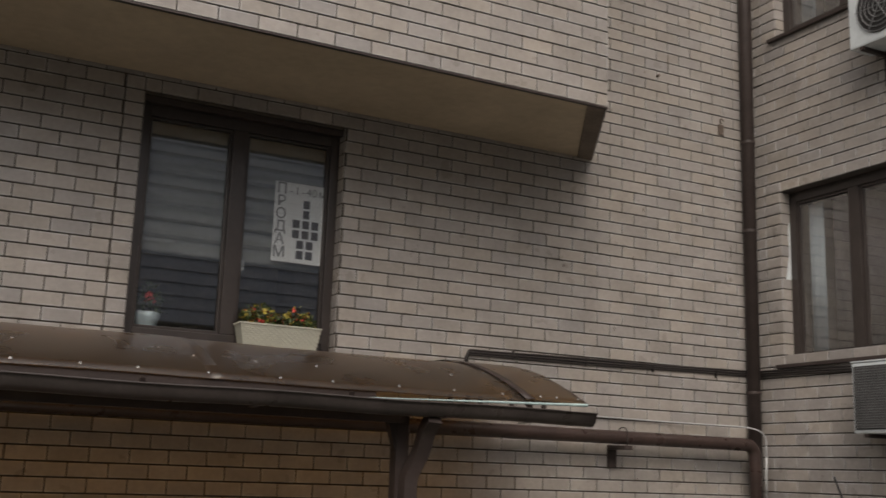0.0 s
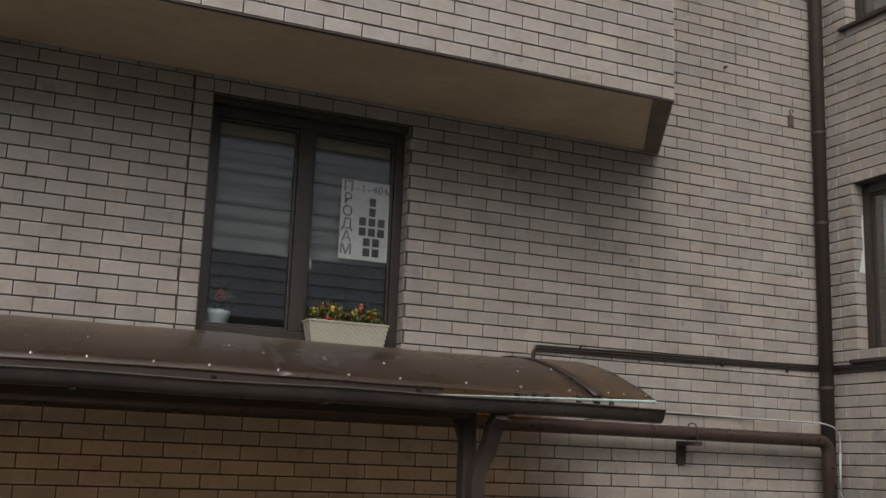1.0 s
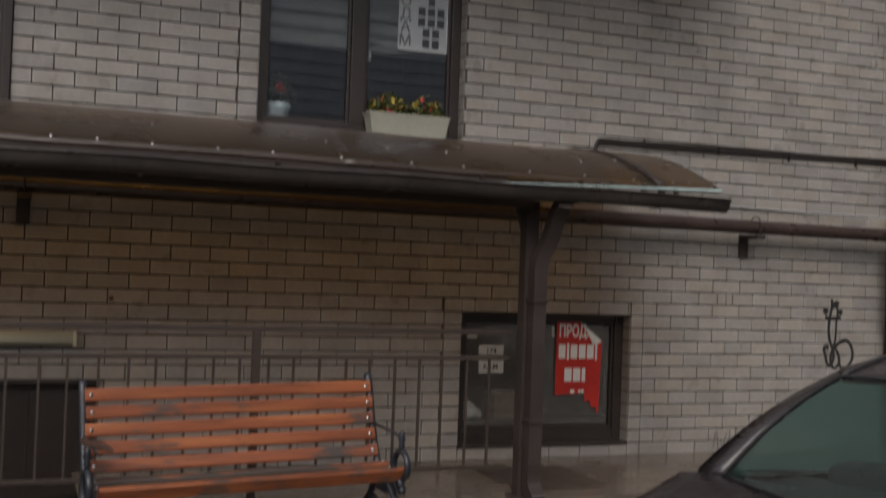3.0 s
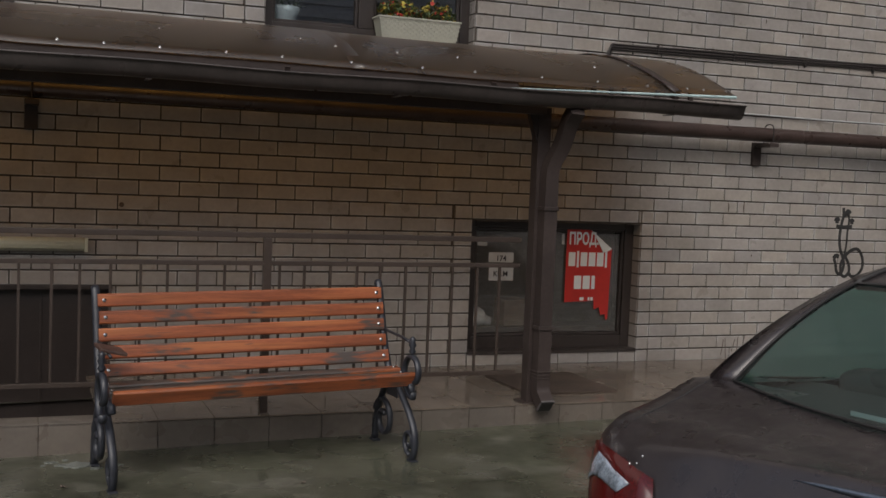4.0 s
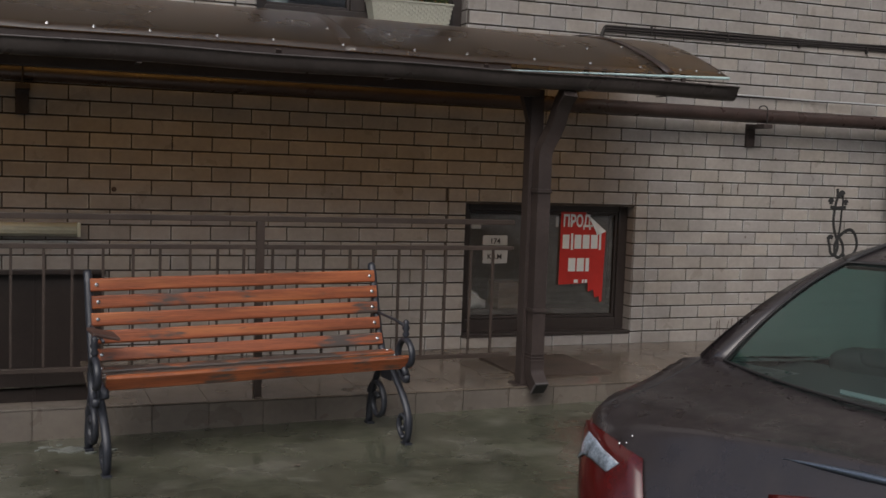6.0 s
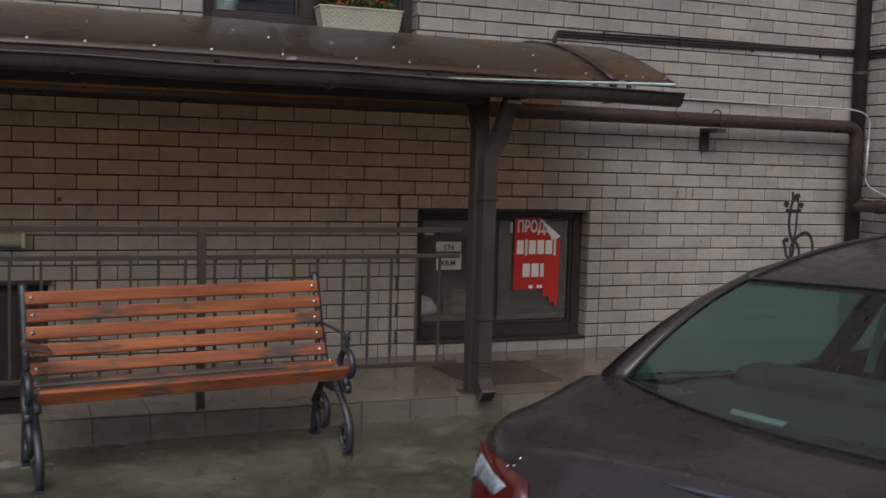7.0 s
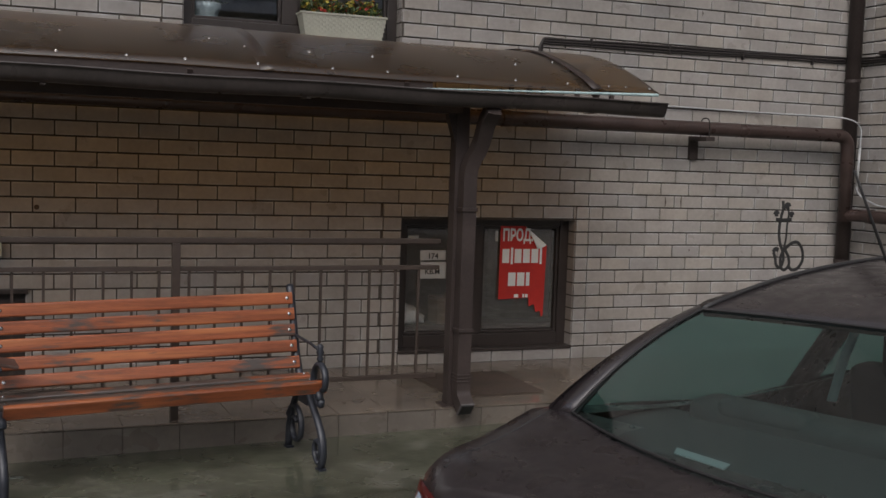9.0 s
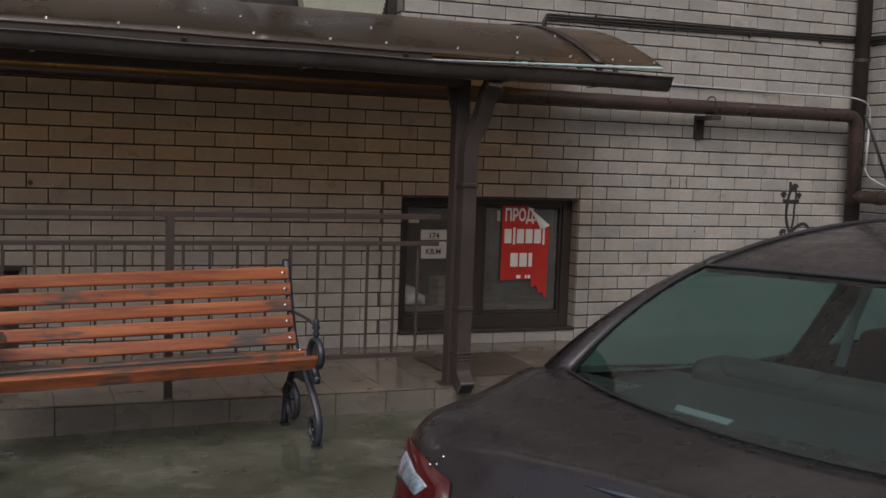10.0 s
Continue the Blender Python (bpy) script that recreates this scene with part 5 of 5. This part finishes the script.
def house_point(row, c):
    (uc, zc), (ue, ve, ze), _ = row
    return (uc + (ue - uc) * c * c, ve * c, zc + (ze - zc) * c * c)


def car():
    c = thing("car", (1.388, -5.888, 0.0), "dark plum-black wet saloon car parked beside the porch", "car", turn=22)
    shell = grid([section(u) for u in CAR_U])
    # the shell is open over the cabin
    bmesh.ops.delete(shell, geom=[f for f in shell.faces if 0.53 + 0.34 * f.calc_center_median().y ** 2 < f.calc_center_median().x < 3.30 and abs(f.calc_center_median().y) < 0.72 and f.calc_center_median().z > 0.5], context="FACES_ONLY")
    part("body", shell, CARPAINT, c, "glossy wet dark paint", smooth=True, local=True)
    bm = bmesh.new()
    bm.faces.new([bm.verts.new((p[0] - 0.001, p[1], p[2])) for p in section(0.0)])
    part("rear_face", bm, CARPAINT, c, local=True)
    part("rear_bumper", tube([(0.20, 0.84, 0.47), (0.05, 0.77, 0.47), (-0.02, 0.5, 0.47), (-0.04, 0, 0.47), (-0.02, -0.5, 0.47), (0.05, -0.77, 0.47), (0.20, -0.84, 0.47)], 0.085, 10), CARPAINT, c, smooth=True, local=True)
    for s in (-1, 1):
        part("boot_gap", tube([(0.23 + 0.44 * k / 8, s * (0.775 + 0.02 * k / 8), interp(0.23 + 0.44 * k / 8, SHOULDER) + (interp(0.23 + 0.44 * k / 8, DECK) - interp(0.23 + 0.44 * k / 8, SHOULDER)) * 0.40 - 0.0005) for k in range(9)], 0.0025, 5), BLACK, c, local=True)
    rows = [house_row(k / FINE) for k in range((len(HOUSE) - 1) * FINE + 1)]
    cols = [k / 14 for k in range(-14, 15)]
    R0, R1 = 5 * FINE, 11 * FINE

    def patch(r0, r1):
        return grid([[house_point(rows[r], k) for k in cols] for r in range(r0, r1 + 1)])

    rear_glass = part("rear_window", patch(0, R0), CARGLASS, c, "green tinted rear window", smooth=True, local=True)
    rear_glass.visible_shadow = False
    screen = part("windscreen", patch(R1, len(rows) - 1), CARGLASS, c, smooth=True, local=True)
    screen.visible_shadow = False
    roof_rows = []
    for r in range(R0, R1 + 1):
        e = rows[r][2]
        roof_rows.append([(e[0], -e[1], e[2])] + [house_point(rows[r], k) for k in cols] + [tuple(e)])
    roof_bm = grid(roof_rows)
    roof = part("roof", thicken(roof_bm, -0.018), CARPAINT, c, "dark wet roof", smooth=True, local=True)
    for s in (-1, 1):
        for r0, r1 in ((0, R0), (R1, len(rows) - 1)):
            strip = []
            for r in range(r0, r1 + 1):
                g, e = rows[r][1], rows[r][2]
                m_ = [(a + b) / 2 for a, b in zip(g, e)]
                sink = 0.016 * max(0.0, 1 - r / 5) if r0 == 0 else 0.0
                strip.append([(g[0], s * g[1], g[2] + 0.002 - sink), (m_[0], s * m_[1], m_[2] + 0.006 - sink), (e[0], s * e[1], e[2] - sink)])
            part("pillar", thicken(grid(strip), 0.010 * -s), CARPAINT, c, smooth=True, local=True)
        part("roof_strip", tube([(rows[r][1][0], s * rows[r][1][1], rows[r][1][2] + 0.004) for r in range(R0, R1 + 1)], 0.007, 6), BLACK, roof, smooth=True, local=True)
        edge = [(rows[r][2][0], s * rows[r][2][1], rows[r][2][2]) for r in range(len(rows))]
        belt = [(e[0], s * (0.805 + 0.04 * min(1, max(0, (e[2] - 1.01) / 0.2))), 0.965 - 0.10 * min(1, max(0, (e[0] - 0.75) / 0.8))) for e in edge]
        mids = [[tuple(a + (b - a) * t for a, b in zip(e, w_)) for t in (0.0, 0.07, 0.5, 0.93, 1.0)] for e, w_ in zip(edge, belt)]
        part("side_frame", grid([[m_[0], m_[1]] for m_ in mids]), CARPAINT, c, smooth=True, local=True)
        part("belt_line", grid([[m_[3], m_[4]] for m_ in mids]), CARPAINT, c, smooth=True, local=True)
        n = len(mids)
        for a, b in ((0, 6), (26, 28), (n - 7, n - 1)):
            part("side_pillar", grid([[m_[1], m_[2], m_[3]] for m_ in mids[a:b + 1]]), CARPAINT, c, smooth=True, local=True)
        for a, b in ((6, 26), (28, n - 7)):
            sw = part("side_window", grid([[m_[1], m_[2], m_[3]] for m_ in mids[a:b + 1]]), CARGLASS_WET, c, smooth=True, local=True)
            sw.visible_shadow = False

        def on_body(u, i, out):
            sec = section(u, out)
            k = min(int(i), len(sec) - 2)
            p = [a + (b - a) * (i - k) for a, b in zip(sec[k], sec[k + 1])]
            return (p[0] - out, s * p[1], p[2] + out * 0.6)

        def band(i0, i1, lo, hi, out, n_=16, m_=8):
            """A lamp lens that wraps diagonally round the corner."""
            rws = []
            for k in range(n_ + 1):
                i = i0 + (i1 - i0) * k / n_
                mid = 0.215 - 0.115 * (i - 5) / 4
                rws.append([on_body(max(0.012, mid + lo + (hi - lo) * j / m_), i, out) for j in range(m_ + 1)])
            return thicken(grid(rws), 0.003)

        lamp_ob = part("tail_lamp", band(3.2, 9.2, -0.12, 0.042, 0.004), LIGHTRED, c, "red wrap-round lamp", smooth=True, local=True)
        rws = []
        for k in range(13):
            f_ = k / 12
            hi_, lo_ = (0.195 - 0.068 * f_, 6.5 + 2.1 * f_), (0.188 - 0.073 * f_, 4.8 + 3.3 * f_)
            rws.append([on_body(lo_[0] + (hi_[0] - lo_[0]) * j / 6, lo_[1] + (hi_[1] - lo_[1]) * j / 6, 0.007) for j in range(7)])
        part("reverse_lens", thicken(grid(rws), 0.003), LIGHTCLEAR, lamp_ob, "clear reversing lens", smooth=True, local=True)
        part("boot_lamp", thicken(grid([[on_body(0.122 + (0.003 + 0.009 * min(1, k / 4)) * (j / 1.5 - 1), 10.8 + 1.2 * k / 10, 0.004) for j in range(4)] for k in range(11)]), 0.003), LIGHTRED, c, "red boot lamp", smooth=True, local=True)
        # tapered bluish tube stands in for the highlight along the boot lip
        part("boot_trim", tube([on_body(0.163, 10.85 + 1.15 * k / 10, 0.0) for k in range(11)], [0.0008, 0.002, 0.004, 0.006, 0.007, 0.008] + [0.009] * 5, 10), BOOTSHEEN, c, "bluish strip painted as the highlight on the wet boot edge", smooth=True, local=True)
        for u in (0.95, 3.62):
            wheel = part("wheel", lathe([(0.20, -0.10), (0.30, -0.105), (0.315, -0.08), (0.32, 0), (0.315, 0.08), (0.30, 0.105), (0.20, 0.10)], (u, s * 0.80, 0.32), 28, "y"), BLACK, c, smooth=True, local=True)
            part("rim", lathe([(0.02, 0.0), (0.19, 0.02), (0.205, 0.108), (0.195, 0.11), (0.17, 0.06), (0.05, 0.07)] if s > 0 else [(0.05, -0.07), (0.17, -0.06), (0.195, -0.11), (0.205, -0.108), (0.19, -0.02), (0.02, 0.0)], (u, s * 0.80, 0.32), 24, "y"), ALU, wheel, smooth=True, local=True)
    rim = [house_point(rows[r], -1) for r in range(0, R0 + 1)] + [house_point(rows[R0], k) for k in cols[1:-1]] + [house_point(rows[r], 1) for r in range(R0, -1, -1)] + [house_point(rows[0], k) for k in cols[::-1][1:]]
    part("window_seal", tube([(p[0], p[1], p[2] + 0.003) for p in rim], 0.0045, 6), SEAL, rear_glass, smooth=True, local=True)
    part("plate", boxes((0.006, 0.012, -0.26, 0.26, 0.60, 0.71)), PAPER_DIM, c, "pale number plate", local=True)
    for k in range(7):
        part("bar", boxes((0.002, 0.0055, -0.21 + 0.06 * k, -0.175 + 0.06 * k, 0.625, 0.685)), INK, c, local=True)
    # cabin
    part("cabin_floor", boxes((0.72, 3.3, -0.72, 0.72, 0.42, 0.47)), CARDARK, c, local=True)
    part("parcel_shelf", boxes((0.50, 1.10, -0.76, 0.76, 0.925, 0.945), bevel=0.006), CARDARK, c, "dark parcel shelf", local=True)
    bm = bmesh.new()
    sheet_corners = [(0.580, 0.372), (0.625, 0.395), (0.598, 0.235), (0.552, 0.222)]
    low, high = [[bm.verts.new((u, v, z)) for u, v in sheet_corners] for z in (0.973, 0.976)]
    bm.faces.new(high[::-1])
    bm.faces.new(low)
    for k in range(4):
        bm.faces.new((low[k], low[k - 1], high[k - 1], high[k]))
    bmesh.ops.recalc_face_normals(bm, faces=bm.faces[:])
    part("paper", bm, INK_GREY, c, "dim folded paper under the rear window", local=True)
    # rain drops on the boot
    for u, v, z, r in ((0.244, 0.682, 0.917, 0.0040), (0.144, 0.690, 0.852, 0.0036), (0.147, 0.672, 0.856, 0.0030), (0.160, 0.666, 0.872, 0.0036)):
        part("rain_drop", lathe([(r * 0.5, -r), (r, -r * 0.3), (r * 0.9, r * 0.4), (r * 0.4, r * 0.9)], (u, v, z), 10), CHROME, c, smooth=True, local=True)

    for x, z0, w_, nseat in ((1.12, 0.47, 1.30, 1), (2.05, 0.47, 0.50, 2)):
        for k in range(nseat):
            yc = 0 if nseat == 1 else (0.38 if k else -0.38)
            bm = boxes((x, x + 0.16, yc - w_ / 2, yc + w_ / 2, z0, 1.00), (x + 0.17, x + 0.60, yc - w_ / 2, yc + w_ / 2, z0, z0 + 0.16), bevel=0.04, segments=3)
            for v in bm.verts:
                if v.co.z > 0.9:
                    v.co.x -= 0.08
            part("seat", bm, CARDARK, c, "dark cloth seat", smooth=True, local=True)
            for yh in ((-0.42, 0.42) if nseat == 1 else (yc,)):
                part("headrest", boxes((x - 0.08, x + 0.01, yh - 0.14, yh + 0.14, 0.94, 1.015 if nseat == 1 else 1.17), bevel=0.035, segments=3), CARDARK, c, smooth=True, local=True)
    part("dashboard", boxes((2.95, 3.30, -0.66, 0.66, 0.62, 0.96), bevel=0.05, segments=3), CARDARK, c, smooth=True, local=True)
    part("seat_belt", tube([(1.80, 0.52, 1.16), (1.73, 0.525, 1.06), (1.65, 0.52, 0.93)], 0.017, 6, 0.25), ALU, c, "pale seat belt", local=True)
    part("aerial", tube([(1.375, 0.21, 1.310), (1.352, 0.21, 1.335), (1.335, 0.21, 1.350), (1.325, 0.21, 1.357), (1.19, 0.21, 1.501), (1.06, 0.21, 1.643)], [0.022, 0.018, 0.011, 0.0045, 0.004, 0.0032], 8), BLACK, roof, "thin black raked roof aerial", smooth=True, local=True)
    return c


car()


# ---------------------------------------------------------------- tiles and bricks, piece by piece
def brick_verts(w, d=0.03, h=0.088, ch=0.0022):
    """A facing brick: front in the xz plane at y=0, chamfered, open at the back."""
    f = [(ch, 0, ch), (w - ch, 0, ch), (w - ch, 0, h - ch), (ch, 0, h - ch)]
    m = [(0, ch, 0), (w, ch, 0), (w, ch, h), (0, ch, h)]
    k = [(0, d, 0), (w, d, 0), (w, d, h), (0, d, h)]
    e = min(0.016, w * 0.3)
    inner = [(e, 0, e), (w - e, 0, e), (w - e, 0, h - e), (e, 0, h - e)]
    faces = [(12, 13, 14, 15)]
    for i in range(4):
        j = (i + 1) % 4
        faces += [(i, i + 4, j + 4, j), (i + 4, i + 8, j + 8, j + 4), (12 + i, i, j, 12 + j)]
    return f + m + k + inner, faces


def add_rim(me, rims):
    """How near each vertex lies to its brick's edges."""
    me.attributes.new("rim", "FLOAT", "POINT").data.foreach_set("value", rims)


RIM = [1.0] * 4 + [0.7] * 4 + [0.0] * 8


class Joined:
    """Collects pieces into one mesh."""

    def __init__(self):
        self.v, self.f, self.rim = [], [], []

    def add(self, verts, faces):
        o = len(self.v)
        self.v += verts
        self.rim += RIM if len(verts) == 16 else [0.0] * len(verts)
        self.f += [tuple(i + o for i in f) for f in faces]

    def mesh(self, name, mat):
        me = bpy.data.meshes.new(name)
        me.from_pydata(self.v, [], self.f)
        add_rim(me, self.rim)
        me.materials.append(mat)
        return me


def course_pieces(a0, a1, z0, z1, holes, strips, shift=0.0):
    """(start, width, z) of every brick of a running bond between the holes and the stacked strips."""
    out = []
    j = math.floor((z0 - COURSE0) / COURSE)
    while COURSE0 + j * COURSE < z1:
        z = COURSE0 + j * COURSE
        j += 1
        zb = z + 0.0055
        if zb < z0 - 0.06 or zb + 0.088 > z1 + 0.02:
            continue
        zc = z + COURSE / 2
        blocked = sorted([(h[0], h[1]) for h in holes if h[2] + 0.01 < zc < h[3] - 0.01] + [(s[0], s[1]) for s in strips if s[2] < zc < s[3]])
        spans, a = [], a0
        for c0, c1 in blocked:
            if c0 > a:
                spans.append((a, c0))
            a = max(a, c1)
        if a < a1:
            spans.append((a, a1))
        off = shift + (PITCH / 2 if (j - 1) % 2 else 0.0)
        for s0, s1 in spans:
            k = math.floor((s0 - off) / PITCH)
            while off + k * PITCH < s1:
                b0, b1 = max(s0, off + k * PITCH), min(s1, off + (k + 1) * PITCH)
                k += 1
                if b1 - b0 > 0.02:
                    out.append((b0 + 0.0045, b1 - b0 - 0.009, zb))
        for s in strips:
            if s[2] < zc < s[3]:
                out.append((s[0] + 0.0045, s[1] - s[0] - 0.009, zb))
    return out


rng = random.Random(11)
strips_n = [(1.305, UW[0], 2.35, SOFFIT), (2.872, BW[0], 0.14, 1.31), (BW[1], 4.552, 0.14, 1.31)]
pieces = course_pieces(-4.0, CORNER - 0.002, 0.13, TOP, holes_n, strips_n, -0.005)
rest, cache, singles = Joined(), {}, 0


def brick_mesh(w):
    """The shared mesh of a brick of this width."""
    key = round(w, 3)
    if key not in cache:
        v, f = brick_verts(key)
        me = bpy.data.meshes.new("brick")
        me.from_pydata(v, [], f)
        add_rim(me, RIM)
        me.materials.append(BRICK)
        cache[key] = me
    return cache[key]


for x, w, z in pieces:
    proud = -0.004 if any(s[0] - 0.01 < x and x + w < s[1] + 0.01 and s[2] < z < s[3] for s in strips_n[1:]) else 0.0
    dy = rng.uniform(-0.0012, 0.0012) + proud
    near = 0.55 < x < 4.2 and 0.14 < z < 1.90
    if near and singles < 300:
        ob = new("brick", brick_mesh(w))
        ob.parent = wall_north
        ob.location = (x, dy, z + rng.uniform(-0.0008, 0.0008))
        singles += 1
    else:
        v, f = brick_verts(w)
        rest.add([(p[0] + x, p[1] + dy, p[2] + z) for p in v], f)
ob = new("brickwork", rest.mesh("brickwork", BRICK))
ob.parent = wall_north
tagged(ob, kind="stuff")

# reveals of the openings, bricks turned into the wall
reveal = Joined()
for (a, b, lo, hi) in (UW, BW):
    for zb in [COURSE0 + j * COURSE + 0.0055 for j in range(-12, 40)]:
        if zb < lo - 0.03 or zb + 0.088 > hi + 0.03:
            continue
        for xx, sgn in ((a, 1), (b, -1)):
            v = [(xx - 0.0005 * sgn, 0.006, zb), (xx - 0.0005 * sgn, 0.104, zb), (xx - 0.0005 * sgn, 0.104, zb + 0.088), (xx - 0.0005 * sgn, 0.006, zb + 0.088),
                 (xx + 0.004 * sgn, 0.006, zb), (xx + 0.004 * sgn, 0.104, zb), (xx + 0.004 * sgn, 0.104, zb + 0.088), (xx + 0.004 * sgn, 0.006, zb + 0.088)]
            reveal.add(v, [(4, 5, 6, 7), (0, 4, 7, 3), (1, 2, 6, 5), (3, 7, 6, 2), (0, 1, 5, 4)])
ob = new("reveal_bricks", reveal.mesh("reveal_bricks", BRICK))
ob.parent = wall_north
tagged(ob, kind="stuff")

# return wall: laid along -y, facing -x
east, e_count = Joined(), 0
strips_e = [(0.16, 0.35, 2.62, 4.25), (0.16, 0.35, 5.70, 7.3)]
for s, w, z_ in course_pieces(0.0, 8.5, 0.05, TOP, [(-b, -a, lo, hi) for a, b, lo, hi in holes_e], strips_e, 0.06):
    z = z_ + 0.042
    v, f = brick_verts(w)
    dx = rng.uniform(-0.0012, 0.0012)
    if 0.40 < s and s + w < 3.6 and 0.5 < z < 2.55 and e_count < 300:
        ob = new("brick", brick_mesh(w))
        ob.parent = wall_east
        ob.location, ob.rotation_euler = (CORNER + dx, -s, z), (0, 0, -math.pi / 2)
        e_count += 1
        continue
    soft = 0.012 if any(t[0] - 0.01 < s and s + w < t[1] + 0.01 and t[2] < z < t[3] for t in strips_e) else 0.0
    east.add([(CORNER + p[1] + dx - soft * (1 - abs(2 * p[0] / w - 1)), -(s + p[0]), p[2] + z) for p in v], f)
for (a, b, lo, hi) in holes_e:
    for zb in [COURSE0 + j * COURSE + 0.0475 for j in range(10, 62)]:
        if lo - 0.03 < zb and zb + 0.088 < hi + 0.03:
            for yy, sgn in ((a, 1), (b, -1)):
                x0, x1 = CORNER + 0.006, CORNER + 0.104
                v = [(x0, yy - 0.0005 * sgn, zb), (x1, yy - 0.0005 * sgn, zb), (x1, yy - 0.0005 * sgn, zb + 0.088), (x0, yy - 0.0005 * sgn, zb + 0.088),
                     (x0, yy + 0.004 * sgn, zb), (x1, yy + 0.004 * sgn, zb), (x1, yy + 0.004 * sgn, zb + 0.088), (x0, yy + 0.004 * sgn, zb + 0.088)]
                east.add(v, [(4, 5, 6, 7), (0, 4, 7, 3), (1, 2, 6, 5), (3, 7, 6, 2), (0, 1, 5, 4)])
ob = new("brickwork", east.mesh("brickwork", BRICK))
ob.parent = wall_east
tagged(ob, kind="stuff")

# bay front and its slanted end
front, f_count = Joined(), 0
j = 0
z = SOFFIT + 0.004
while z < TOP - 0.1:
    off = 0.045 + (PITCH / 2 if j % 2 else 0.0)
    k = math.floor((-4.0 - off) / PITCH)
    while off + k * PITCH < BAY_X1:
        b0, b1 = off + k * PITCH, min(BAY_X1, off + (k + 1) * PITCH)
        if b1 - b0 > 0.035:
            v, f = brick_verts(b1 - b0 - 0.009)
            dy = rng.uniform(-0.0012, 0.0012)
            if b0 > 0.2 and f_count < 300:
                ob = new("brick", brick_mesh(b1 - b0 - 0.009))
                ob.parent = bay
                ob.location = Vector((b0 + 0.0045, BAY_Y + dy, z)) - Vector(bay.location)
                f_count += 1
                k += 1
                continue
            front.add([(p[0] + b0 + 0.0045, BAY_Y + p[1] + dy, p[2] + z) for p in v], f)
        k += 1
    s = 0.0
    span = (p1 - p0).length
    while s < span - 0.04:
        w = min(PITCH if s or j % 2 else PITCH / 2, span - s)
        v, f = brick_verts(w - 0.009)
        front.add([tuple(p0 + d_end * (p[0] + s + 0.0045) - nx * p[1] + Vector((0, 0, p[2] + z))) for p in v], f)
        s += w
    z += COURSE
    j += 1
ob = new("brickwork", front.mesh("brickwork", BRICK))
ob.parent = bay
ob.location = -Vector(bay.location)
tagged(ob, kind="stuff")

# porch tiles: tops and risers
tile = 0.305
top_me = to_mesh("tile", boxes((0.001, tile - 0.001, 0.001, 0.339, -0.008, 0.0), bevel=0.001, segments=1), TILE)
kerb_me = to_mesh("kerb_tile", boxes((0.002, tile - 0.002, 0.002, 0.185, -0.008, 0.0), bevel=0.0015, segments=1), TILE_FACE)
face_me = to_mesh("riser_tile", boxes((0.002, tile - 0.002, -0.010, 0.0, -0.20, -0.003), bevel=0.0015, segments=1), TILE_FACE)
k = math.floor((-3.0 - 0.03) / tile)
base = Vector(porch.location)
while 0.03 + (k + 1) * tile < CORNER:
    x = 0.03 + k * tile
    for r in range(4 if x > PIT_X - 0.14 else 0):
        ob = new("tile", top_me)
        ob.parent = porch
        ob.location = Vector((x, PORCH_Y - 0.002 + 0.34 * r, PORCH + rng.uniform(-0.0006, 0.0006))) - base
    if x < PIT_X - 0.14:
        ob = new("kerb_tile", kerb_me)
        ob.parent = porch
        ob.location = Vector((x, PORCH_Y - 0.002, PORCH)) - base
    ob = new("riser_tile", face_me)
    ob.parent = porch
    ob.location = Vector((x, PORCH_Y + 0.012, PORCH - 0.009 + rng.uniform(-0.0005, 0.0005))) - base
    k += 1
